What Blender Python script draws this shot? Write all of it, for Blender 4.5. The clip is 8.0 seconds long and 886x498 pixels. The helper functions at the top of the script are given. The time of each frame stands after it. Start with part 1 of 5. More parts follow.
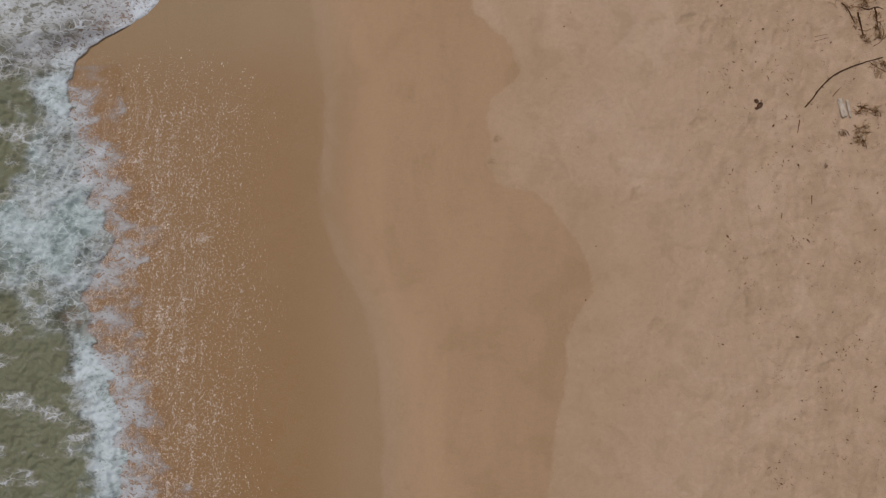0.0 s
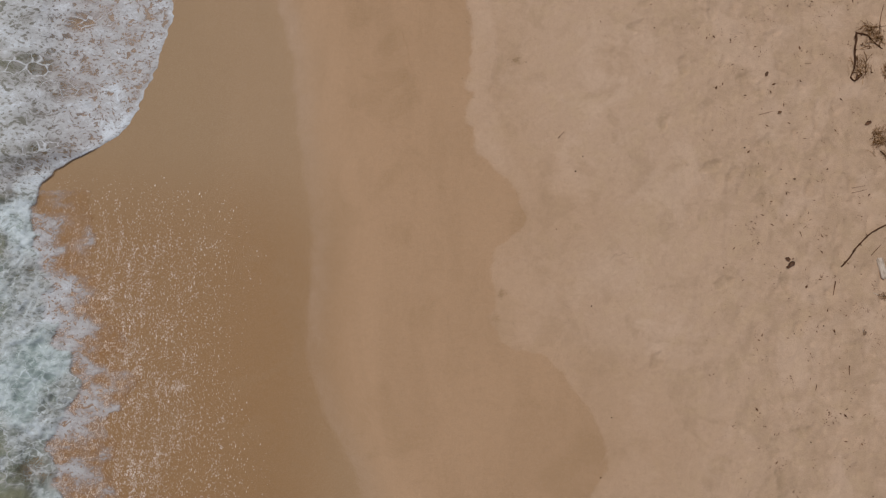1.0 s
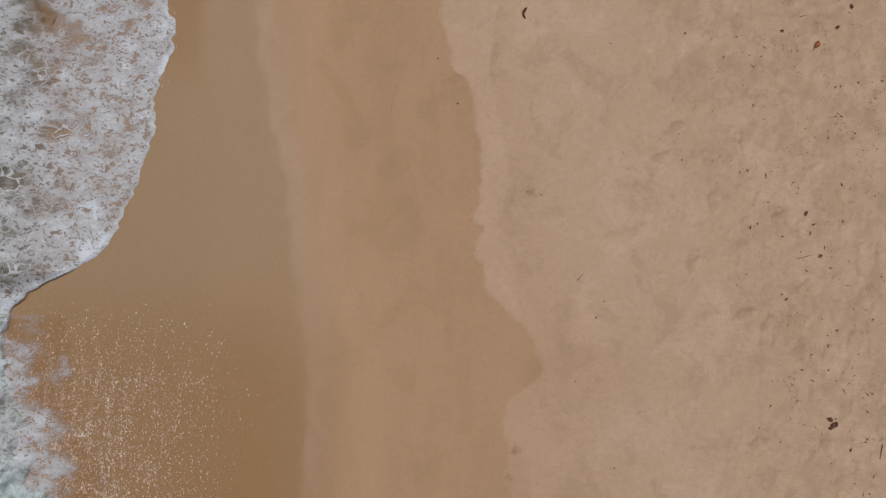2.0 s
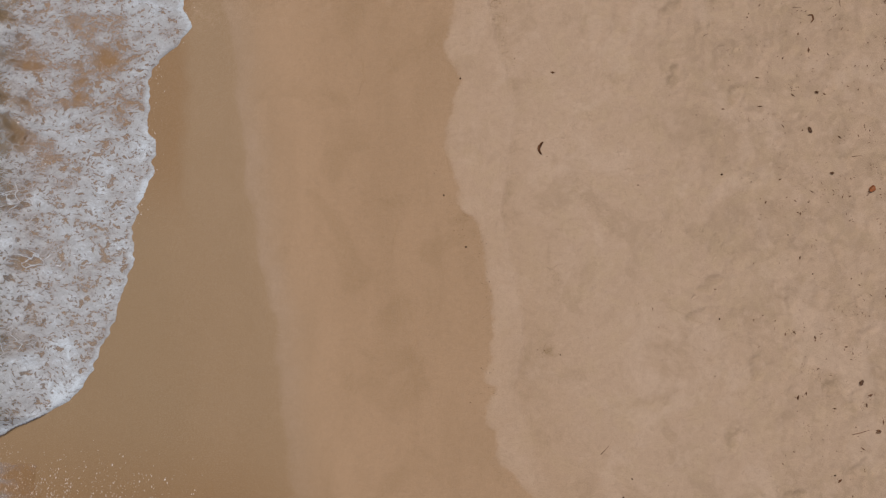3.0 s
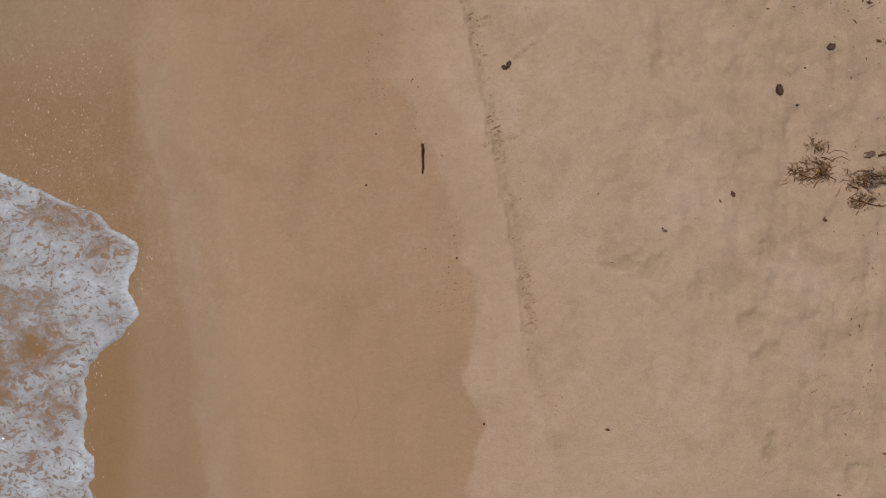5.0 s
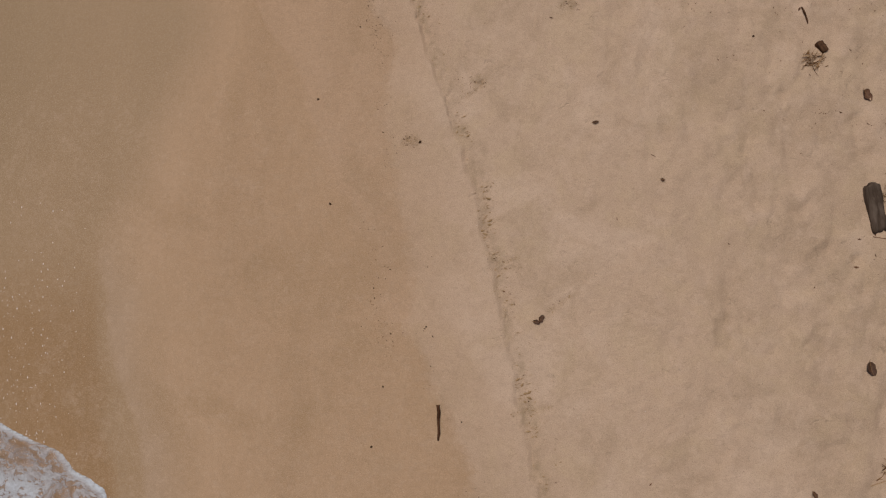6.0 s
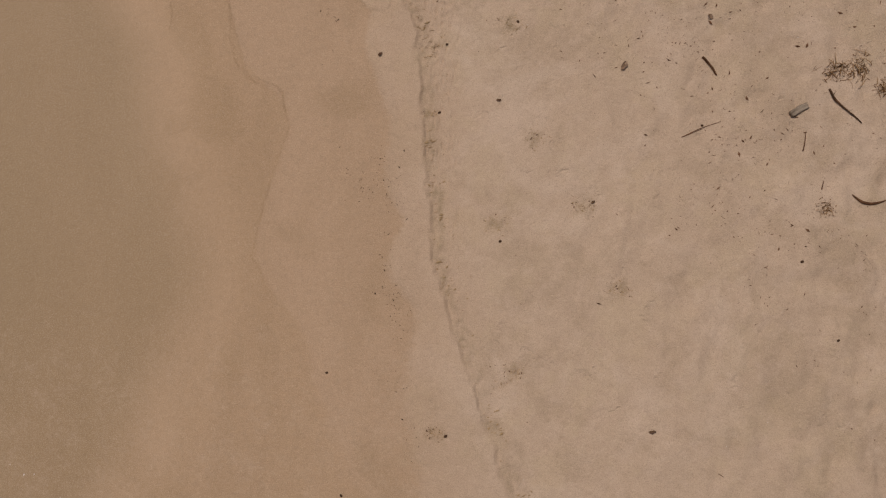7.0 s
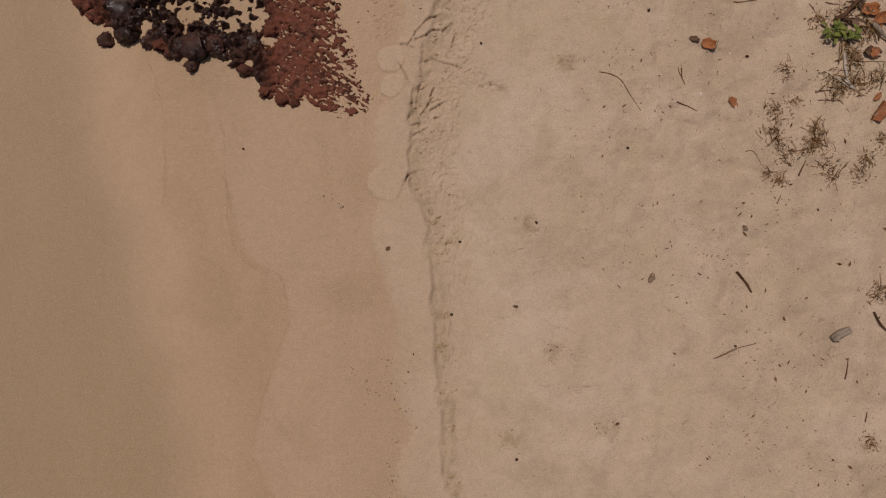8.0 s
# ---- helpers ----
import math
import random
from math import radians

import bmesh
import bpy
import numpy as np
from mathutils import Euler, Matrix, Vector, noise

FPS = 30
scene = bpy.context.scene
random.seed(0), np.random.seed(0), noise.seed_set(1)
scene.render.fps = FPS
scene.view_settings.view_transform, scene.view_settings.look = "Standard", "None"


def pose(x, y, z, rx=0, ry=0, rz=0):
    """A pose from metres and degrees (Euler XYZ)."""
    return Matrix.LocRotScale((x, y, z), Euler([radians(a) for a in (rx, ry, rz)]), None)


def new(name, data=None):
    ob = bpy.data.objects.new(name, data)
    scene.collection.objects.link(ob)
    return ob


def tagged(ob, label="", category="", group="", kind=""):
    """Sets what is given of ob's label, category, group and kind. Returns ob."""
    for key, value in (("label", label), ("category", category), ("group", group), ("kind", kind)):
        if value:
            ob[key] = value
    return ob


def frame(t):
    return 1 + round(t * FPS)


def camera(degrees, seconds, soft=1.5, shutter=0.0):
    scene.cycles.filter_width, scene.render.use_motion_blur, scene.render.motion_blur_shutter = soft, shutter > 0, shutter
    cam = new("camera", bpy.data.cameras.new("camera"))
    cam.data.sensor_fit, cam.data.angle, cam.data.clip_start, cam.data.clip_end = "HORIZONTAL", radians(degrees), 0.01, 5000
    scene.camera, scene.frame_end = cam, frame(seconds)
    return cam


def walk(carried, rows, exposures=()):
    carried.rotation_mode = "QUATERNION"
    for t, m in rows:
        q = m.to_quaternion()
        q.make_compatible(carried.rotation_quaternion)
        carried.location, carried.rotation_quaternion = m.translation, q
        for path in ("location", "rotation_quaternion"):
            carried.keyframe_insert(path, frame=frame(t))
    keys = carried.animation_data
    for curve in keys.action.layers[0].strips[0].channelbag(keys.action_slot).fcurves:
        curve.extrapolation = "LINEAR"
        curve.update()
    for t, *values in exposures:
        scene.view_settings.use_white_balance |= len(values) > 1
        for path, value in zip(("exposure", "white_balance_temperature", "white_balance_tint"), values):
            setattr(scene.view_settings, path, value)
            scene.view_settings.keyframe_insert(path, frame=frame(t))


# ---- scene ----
# The camera: a drone gliding up the beach, sinking slowly and looking almost straight down.
cam = camera(68.11, 8.0, soft=1.25)
PATH = [
    (0, pose(-0.000, -0.000, 10.267, 3.28, 0.58, 0.62)),
    (0.5, pose(-0.068, 1.188, 9.871, 3.29, 0.22, 0.57)),
    (1, pose(-0.127, 2.387, 9.459, 3.32, -0.04, 0.48)),
    (1.2, pose(-0.151, 2.782, 9.316, 3.25, -0.15, 0.39)),
    (2.3, pose(-0.316, 5.083, 8.502, 3.18, -0.41, 0.29)),
    (2.5, pose(-0.301, 5.520, 8.320, 3.35, -0.14, 0.15)),
    (3, pose(-0.307, 6.362, 7.942, 3.55, 0.14, 0.16)),
    (3.5, pose(-0.371, 7.359, 7.527, 3.29, 0.08, 0.01)),
    (4, pose(-0.428, 8.341, 7.122, 2.80, 0.02, -0.23)),
    (4.2, pose(-0.412, 8.643, 7.000, 2.86, 0.27, -0.27)),
    (5.3, pose(-0.532, 10.900, 5.965, 3.31, 0.11, -0.04)),
    (5.5, pose(-0.566, 11.323, 5.810, 2.94, 0.02, -0.09)),
    (6, pose(-0.628, 12.641, 5.366, 2.98, 0.34, -0.12)),
    (6.5, pose(-0.773, 13.869, 5.023, 3.24, 0.01, -0.32)),
    (7, pose(-0.849, 14.903, 4.741, 3.23, 0.15, -0.35)),
    (7.5, pose(-0.889, 15.936, 4.578, 2.76, 0.38, -0.34)),
    (8, pose(-0.931, 16.403, 4.496, 2.90, 0.08, -0.22)),
]
EXPOSURES = [(0.0, -0.66), (0.5, -0.65), (1.0, -0.52), (2.5, -0.47), (3.0, -0.46), (3.5, -0.54), (4.0, -0.56), (5.5, -0.48), (8.0, -0.45)]
walk(cam, PATH, EXPOSURES)

# Daylight: one high sun and a clear sky.
SUN_WAY = Vector((0.282, -0.291, -1.015)).normalized()
sun = new("sun", bpy.data.lights.new("sun", "SUN"))
sun.data.energy, sun.data.angle, sun.data.color = 2.88, radians(0.53), (1.0, 0.980, 0.940)
sun.rotation_mode = "QUATERNION"
sun.rotation_quaternion = SUN_WAY.to_track_quat("-Z", "Y")
sun.location = (-6, 16, 20)
world = bpy.data.worlds.new("sky")
scene.world = world
world.use_nodes = True
sky = world.node_tree.nodes.new("ShaderNodeTexSky")
sky.sky_type, sky.sun_disc = "NISHITA", False
sky.air_density, sky.dust_density, sky.ozone_density = 0.55, 3.0, 0.3
sky.sun_elevation, sky.sun_rotation = radians(68), radians(-44)
back = world.node_tree.nodes["Background"]
back.inputs["Strength"].default_value = 0.068
world.node_tree.links.new(sky.outputs[0], back.inputs["Color"])


# ---- materials ----
class Graph:
    """A short way to write node trees."""

    def __init__(self, name):
        self.mat = bpy.data.materials.new(name)
        self.mat.use_nodes = True
        self.tree = self.mat.node_tree
        self.tree.nodes.clear()
        self.out = self.tree.nodes.new("ShaderNodeOutputMaterial")
        self.place = self.tree.nodes.new("ShaderNodeNewGeometry").outputs["Position"]

    def put(self, socket, value):
        if isinstance(value, bpy.types.NodeSocket):
            self.tree.links.new(value, socket)
        elif isinstance(value, tuple) and len(value) == 3 and socket.type == "RGBA":
            socket.default_value = (*value, 1)
        else:
            socket.default_value = value

    def node(self, kind, **inputs):
        n = self.tree.nodes.new(kind)
        for key, value in inputs.items():
            self.put(n.inputs[key.replace("_", " ")], value)
        return n

    def math(self, op, a, b=0.0, c=0.0, clamp=False):
        n = self.tree.nodes.new("ShaderNodeMath")
        n.operation, n.use_clamp = op, clamp
        for k, v in enumerate((a, b, c)):
            self.put(n.inputs[k], v)
        return n.outputs[0]

    def add(self, a, b):
        return self.math("ADD", a, b)

    def mul(self, a, b):
        return self.math("MULTIPLY", a, b)

    def step(self, value, lo, hi, to_lo=0.0, to_hi=1.0):
        n = self.tree.nodes.new("ShaderNodeMapRange")
        n.interpolation_type = "SMOOTHSTEP"
        self.put(n.inputs["Value"], value)
        for key, v in zip(("From Min", "From Max", "To Min", "To Max"), (lo, hi, to_lo, to_hi)):
            n.inputs[key].default_value = v
        return n.outputs[0]

    def stretch(self, x, y, z, place=None):
        n = self.tree.nodes.new("ShaderNodeMapping")
        self.put(n.inputs["Vector"], place or self.place)
        n.inputs["Scale"].default_value = (x, y, z)
        return n.outputs[0]

    def noise(self, scale, detail=3.0, rough=0.55, bend=0.0, place=None):
        n = self.node("ShaderNodeTexNoise", Vector=place or self.place, Scale=scale, Detail=detail, Roughness=rough, Distortion=bend)
        return n.outputs["Fac"]

    def cells(self, scale, feature="F1", place=None, random=1.0):
        n = self.tree.nodes.new("ShaderNodeTexVoronoi")
        n.feature = feature
        self.put(n.inputs["Vector"], place or self.place)
        n.inputs["Scale"].default_value, n.inputs["Randomness"].default_value = scale, random
        return n.outputs["Distance"]

    def attr(self, name):
        n = self.tree.nodes.new("ShaderNodeAttribute")
        n.attribute_name = name
        return n.outputs["Fac"]

    def random(self):
        return self.tree.nodes.new("ShaderNodeObjectInfo").outputs["Random"]

    def mix(self, f, a, b):
        n = self.tree.nodes.new("ShaderNodeMix")
        n.data_type = "RGBA"
        for key, v in ((0, f), (6, a), (7, b)):
            self.put(n.inputs[key], v)
        return n.outputs[2]

    def bump(self, height, strength, distance):
        return self.node("ShaderNodeBump", Strength=strength, Distance=distance, Height=height).outputs["Normal"]

    def finish(self, colour, rough, normal=None, metal=0.0, spec=0.5):
        n = self.node("ShaderNodeBsdfPrincipled", Base_Color=colour, Roughness=rough, Metallic=metal)
        self.put(n.inputs["Specular IOR Level"], spec)
        if normal is not None:
            self.put(n.inputs["Normal"], normal)
        self.tree.links.new(n.outputs[0], self.out.inputs["Surface"])
        return self.mat


def sand_material():
    g = Graph("sand")
    big, mid = g.noise(0.9, 4), g.noise(5.0, 5, 0.6)
    fine, grain = g.noise(70.0, 3, 0.6), g.noise(150.0, 3, 0.75)
    streak = g.noise(2.2, 4, place=g.stretch(1.6, 0.35, 1))
    wobble = g.add(g.mul(g.add(mid, -0.5), 0.07), g.add(g.mul(g.add(fine, -0.5), 0.035), g.mul(g.add(g.noise(21.0, 4, 0.65), -0.5), 0.09)))
    to_dry = g.add(g.attr("to_dry"), wobble)
    to_mark = g.add(g.attr("to_mark"), g.mul(g.add(streak, -0.5), 0.16))
    to_lobe = g.add(g.attr("to_lobe"), g.mul(g.add(mid, -0.5), 0.08))
    # Damp sand grows darker and more olive towards the water.
    colour = g.mix(g.step(to_mark, -0.35, 0.6), WET, DAMP)
    colour = g.mix(g.mul(g.step(g.attr("seaward"), 0.1, 1.0), 0.8), colour, SOAKED)
    colour = g.mix(g.mul(g.step(g.attr("shore"), 0.0, 1.0), 0.9), colour, RUSTY)
    colour = g.mix(g.mul(g.step(to_lobe, -0.015, 0.035), g.step(to_dry, -0.9, -0.05, 0.70, 0.9)), colour, HALF_DRY)
    colour = g.mix(g.step(g.noise(1.1, 5, 0.6, 0.3, g.stretch(1.5, 0.4, 1)), 0.42, 0.62, 0.0, 0.15), colour, (0.27, 0.165, 0.080))
    colour = g.mix(g.step(g.noise(1.0, 4, 0.5, 0.8), 0.52, 0.66, 0.0, 0.28), colour, (0.315, 0.195, 0.098))
    # Pale swash mark: sky sheen on its wet film, put into the colour.
    line = g.mul(g.attr("marked"), g.mul(g.step(to_mark, -0.17, -0.06), g.step(to_mark, 0.34, -0.02)))
    colour = g.mix(g.mul(line, g.step(mid, 0.3, 0.7, 0.45, 0.85)), colour, FILM_SHEEN)
    # Painted dots along it stand for foam beads and their glint.
    dots = g.mul(g.step(g.cells(48.0), 0.17, 0.09), g.mul(g.step(to_mark, -0.22, -0.10), g.step(to_mark, 0.12, -0.05)))
    colour = g.mix(g.mul(dots, g.mul(g.attr("marked"), g.step(g.noise(2.3, 3), 0.45, 0.65))), colour, (0.72, 0.60, 0.52))
    # The dry beach, with damp blotches and a paler crust beside the small scarp.
    blotch = g.step(g.noise(1.9, 6, 0.62, 0.6), 0.50, 0.60)
    dry = g.mix(g.mul(blotch, 0.55), DRY, STAIN)
    dry = g.mix(g.mul(g.attr("wrack"), g.step(g.noise(3.4, 4, 0.6), 0.42, 0.62, 0.0, 0.6)), dry, STAIN)
    dry = g.mix(g.mul(g.attr("crust"), g.step(big, 0.35, 0.6, 0.45, 0.95)), dry, CRUST)
    dry = g.mix(g.mul(g.attr("lobe"), 0.45), dry, (0.590, 0.410, 0.280))
    dry = g.mix(g.mul(g.attr("stir_and_shade"), 0.7), dry, STIRRED_DARK)
    dry = g.mix(g.step(g.noise(3.1, 4, 0.6, 0.4), 0.46, 0.66, 0.0, 0.30), dry, (0.535, 0.380, 0.235))
    dry = g.mix(g.step(g.noise(7.5, 4, 0.6, 0.3), 0.50, 0.70, 0.0, 0.35), dry, (0.585, 0.410, 0.300))
    dry = g.mix(g.step(g.noise(1.3, 5, 0.62, 0.5), 0.50, 0.64, 0.0, 0.50), dry, (0.605, 0.430, 0.315))
    soft = g.mul(g.step(to_dry, -0.03, 0.03), g.attr("dryness"))
    colour = g.mix(soft, colour, dry)
    colour = g.mix(g.mul(g.attr("scarp_line"), g.step(mid, 0.35, 0.65, 0.15, 0.85)), colour, STIRRED_DARK)
    # Single grains, shell crumbs and dark specks.
    colour = g.mix(g.step(grain, 0.51, 0.67, 0.0, 0.46), colour, (0.66, 0.49, 0.36))
    colour = g.mix(g.step(grain, 0.48, 0.33, 0.0, 0.36), colour, (0.13, 0.085, 0.05))
    colour = g.mix(g.step(g.noise(16.0, 6, 0.75), 0.42, 0.72, 0.0, 0.16), colour, (0.25, 0.17, 0.11))
    speck = g.mul(g.step(g.cells(26.0), 0.075, 0.045), g.step(g.noise(2.6, 3), 0.46, 0.62))
    colour = g.mix(g.mul(speck, g.step(to_dry, -0.6, 0.2, 0.1, 0.75)), colour, (0.10, 0.07, 0.045))
    shell = g.mul(g.step(g.cells(11.0, place=g.stretch(1, 1.3, 1)), 0.035, 0.02), g.step(mid, 0.5, 0.62))
    colour = g.mix(g.mul(shell, soft), colour, (0.72, 0.66, 0.58))
    wet = g.mul(g.math("SUBTRACT", 1.0, soft), g.step(to_mark, 1.6, -0.6))
    rough = g.math("SUBTRACT", 0.92, g.mul(wet, 0.37))
    height = g.add(g.mul(g.noise(16.0, 4, 0.6), 0.8), g.add(g.mul(fine, 0.42), g.mul(grain, 0.36)))
    dimple = g.mul(g.step(g.noise(9.0, 3, 0.6, 0.4), 0.60, 0.74), g.step(g.noise(1.7, 3), 0.44, 0.60))
    height = g.add(height, g.mul(dimple, g.mul(soft, -0.6)))
    damped = g.step(wet, 0.0, 0.5, 0.95, 0.22)
    n = g.node("ShaderNodeBump", Distance=0.012, Height=height)
    g.put(n.inputs["Strength"], damped)
    return g.finish(colour, rough, n.outputs["Normal"], spec=g.step(wet, 0, 1, 0.15, 0.28))


DRY, STAIN, CRUST = (0.522, 0.359, 0.247), (0.424, 0.290, 0.190), (0.575, 0.400, 0.288)
DAMP, HALF_DRY, WET, SOAKED = (0.450, 0.283, 0.167), (0.478, 0.305, 0.190), (0.345, 0.218, 0.117), (0.308, 0.199, 0.104)
RUSTY, FILM_SHEEN, STIRRED_DARK = (0.282, 0.150, 0.056), (0.49, 0.345, 0.255), (0.285, 0.198, 0.110)


def water_material():
    """Clear shallow water over sand, olive where deep, milky where air is beaten in, under sheets and lace of foam."""
    g = Graph("sea_water")
    foam, murk, milk, rim, lacy = (g.attr(key) for key in ("foam", "murk", "milk", "rim", "lacy"))
    warp = g.node("ShaderNodeVectorMath", Vector=g.node("ShaderNodeTexNoise", Scale=3.2, Detail=3.0, Vector=g.place).outputs["Color"])
    warp.operation = "MULTIPLY_ADD"
    warp.inputs[1].default_value = (0.22, 0.22, 0.0)
    g.put(warp.inputs[2], g.place)
    ruffle = g.node("ShaderNodeVectorMath", Vector=g.node("ShaderNodeTexNoise", Scale=12.0, Detail=3.0, Vector=g.place).outputs["Color"])
    ruffle.operation = "MULTIPLY_ADD"
    ruffle.inputs[1].default_value = (0.035, 0.035, 0.0)
    g.put(ruffle.inputs[2], warp.outputs[0])
    bent = ruffle.outputs[0]
    flow = g.stretch(0.58, 1.0, 1.0, bent)
    cloud = g.noise(1.7, 4, 0.5, 0.2, flow)
    curl = g.noise(5.0, 3, 0.5, 0.3, flow)
    curd = g.noise(26.0, 4, 0.62, 0.3, flow)
    fizz = g.noise(75.0, 3, 0.65, 0.0, bent)
    # Lace: the walls between large and small burst bubbles, of uneven width.
    wide = g.step(curl, 0.32, 0.70, 0.03, 0.20)
    net_a = g.math("SUBTRACT", 1.0, g.math("DIVIDE", g.cells(7.0, "DISTANCE_TO_EDGE", flow), wide), clamp=True)
    net_b = g.math("SUBTRACT", 1.0, g.math("DIVIDE", g.cells(16.0, "DISTANCE_TO_EDGE", g.stretch(0.8, 1.0, 1.0, bent)), g.mul(wide, 1.5)), clamp=True)
    net = g.math("MAXIMUM", g.step(net_a, 0.0, 1.0), g.mul(g.step(net_b, 0.0, 1.0), g.step(cloud, 0.35, 0.6, 0.25, 0.85)))
    # A veil of fine bubbles, thin in places, pierced by slanting holes.
    veil = g.add(g.mul(g.add(cloud, -0.5), 1.7), g.add(g.mul(g.add(curl, -0.5), 1.2), g.mul(g.add(foam, -0.5), 1.9)))
    veil = g.add(veil, g.mul(g.add(curd, -0.5), 0.7))
    sheet = g.step(veil, -0.45, 0.40)
    heavy = g.step(g.add(veil, g.mul(g.add(curd, -0.5), 0.5)), 0.35, 1.15)
    slant = g.node("ShaderNodeMapping", Vector=bent)
    slant.inputs["Rotation"].default_value = (0, 0, radians(24))
    slant.inputs["Scale"].default_value = (0.72, 1.15, 1)
    tilt = slant.outputs[0]
    hole = g.mul(g.step(g.add(g.noise(9.5, 3, 0.55, 0.25, tilt), g.mul(g.add(cloud, -0.5), -0.35)), 0.575, 0.65), 0.72)
    pore = g.mul(g.step(g.add(g.noise(22.0, 2, 0.5, 0.25, tilt), g.mul(g.add(curl, -0.5), -0.30)), 0.555, 0.66), 0.55)
    pierced = g.math("SUBTRACT", 1.0, g.mul(g.math("MAXIMUM", hole, pore), g.step(heavy, 0.4, 1.0, 1.0, 0.30)))
    flat = g.mul(g.add(g.mul(sheet, g.step(lacy, 0.0, 1.0, 0.72, 0.66)), g.mul(heavy, 0.34)), pierced)
    mesh = g.mul(net, g.mul(lacy, g.mul(g.step(veil, -1.0, 0.0, 0.0, 0.85), g.step(sheet, 0.5, 1.0, 1.0, 0.30))))
    cover = g.math("MAXIMUM", flat, mesh)
    cover = g.math("MAXIMUM", cover, g.mul(rim, g.step(curd, 0.28, 0.55, 0.72, 1.0)))
    cover = g.math("MULTIPLY", cover, g.mul(g.step(foam, 0.0, 0.10), g.step(fizz, 0.25, 0.55, 0.80, 1.04)), clamp=True)
    rip = g.add(g.noise(7.0, 5, 0.65, 0.5, g.stretch(1.0, 0.55, 1)), g.mul(g.noise(42.0, 3, 0.6), 0.25))
    normal_water = g.bump(rip, 0.85, 0.05)
    tint = g.mix(murk, (0.96, 0.94, 0.90), (0.35, 0.36, 0.22))
    clear = g.node("ShaderNodeBsdfTransparent", Color=tint)
    deep = g.mix(g.noise(1.6, 4, 0.6), (0.185, 0.180, 0.105), (0.260, 0.270, 0.190))
    airy = g.mix(g.step(curl, 0.35, 0.65), (0.260, 0.325, 0.315), (0.430, 0.515, 0.525))
    body = g.node("ShaderNodeBsdfDiffuse", Color=g.mix(milk, deep, airy))
    under = g.tree.nodes.new("ShaderNodeMixShader")
    g.put(under.inputs[0], g.math("MAXIMUM", g.mul(murk, 0.82), g.mul(milk, 0.9)))
    g.put(under.inputs[1], clear.outputs[0])
    g.put(under.inputs[2], body.outputs[0])
    shine = g.node("ShaderNodeBsdfGlossy", Color=(1, 1, 1), Roughness=0.06, Normal=normal_water)
    wet = g.tree.nodes.new("ShaderNodeMixShader")
    g.put(wet.inputs[0], g.node("ShaderNodeFresnel", IOR=1.33, Normal=normal_water).outputs[0])
    g.put(wet.inputs[1], under.outputs[0])
    g.put(wet.inputs[2], shine.outputs[0])
    relief = g.add(g.mul(cover, 0.8), g.add(g.mul(curd, 0.6), g.mul(fizz, 0.30)))
    white = g.node("ShaderNodeBsdfPrincipled", Roughness=0.5, Normal=g.bump(relief, 0.55, 0.017))
    g.put(white.inputs["Base Color"], g.mix(milk, g.mix(g.step(cover, 0.35, 1.0), (0.565, 0.550, 0.575), (0.700, 0.750, 0.815)), g.mix(g.step(cover, 0.3, 0.9), (0.480, 0.540, 0.545), (0.620, 0.700, 0.745))))
    g.put(white.inputs["Specular IOR Level"], 0.4)
    top = g.tree.nodes.new("ShaderNodeMixShader")
    g.put(top.inputs[0], g.mul(cover, g.step(lacy, 0.1, 0.8, 0.84, 0.97)))
    g.put(top.inputs[1], wet.outputs[0])
    g.put(top.inputs[2], white.outputs[0])
    g.tree.links.new(top.outputs[0], g.out.inputs["Surface"])
    return g.mat


def rock_material():
    g = Graph("volcanic_rock")
    a, b, c = g.noise(4.5, 5, 0.6), g.noise(22.0, 5, 0.65), g.noise(110.0, 3, 0.6)
    red = g.add(g.attr("red"), g.mul(g.add(a, -0.5), 0.9))
    colour = g.mix(g.step(red, 0.05, 0.65), (0.022, 0.011, 0.008), (0.150, 0.047, 0.029))
    colour = g.mix(g.step(b, 0.45, 0.75, 0, 0.55), colour, (0.095, 0.036, 0.020))
    colour = g.mix(g.step(g.noise(9.0, 5, 0.65), 0.52, 0.62, 0, 0.75), colour, (0.040, 0.018, 0.012))
    colour = g.mix(g.step(c, 0.55, 0.75, 0, 0.4), colour, (0.24, 0.12, 0.08))
    dust = g.mul(g.step(g.noise(46.0, 4, 0.75, 0.3, g.stretch(0.6, 1.2, 1)), 0.50, 0.66), g.step(red, 0.45, 0.9, 0.0, 0.65))
    colour = g.mix(dust, colour, (0.300, 0.165, 0.118))
    height = g.add(b, g.mul(c, 0.6))
    return g.finish(colour, g.step(red, 0.0, 0.5, 0.24, 0.9), g.bump(height, 0.7, 0.005), spec=g.step(red, 0.0, 0.5, 0.30, 0.05))


def wood_material(name, dark, light, rough=0.85):
    g = Graph(name)
    place = g.tree.nodes.new("ShaderNodeTexCoord").outputs["Object"]
    grain = g.noise(30.0, 5, 0.65, 0.3, g.stretch(1, 0.16, 1, place))
    patch = g.noise(9.0, 3, 0.6, place=place)
    colour = g.mix(g.step(grain, 0.35, 0.68), dark, light)
    colour = g.mix(g.mul(g.step(patch, 0.5, 0.7), 0.4), colour, tuple(0.55 * v for v in dark))
    colour = g.mix(g.mul(g.random(), 0.35), colour, tuple(0.5 * (u + v) for u, v in zip(dark, (0.15, 0.095, 0.06))))
    return g.finish(colour, rough, g.bump(g.add(grain, g.mul(patch, 0.4)), 0.5, 0.0008), spec=0.05)


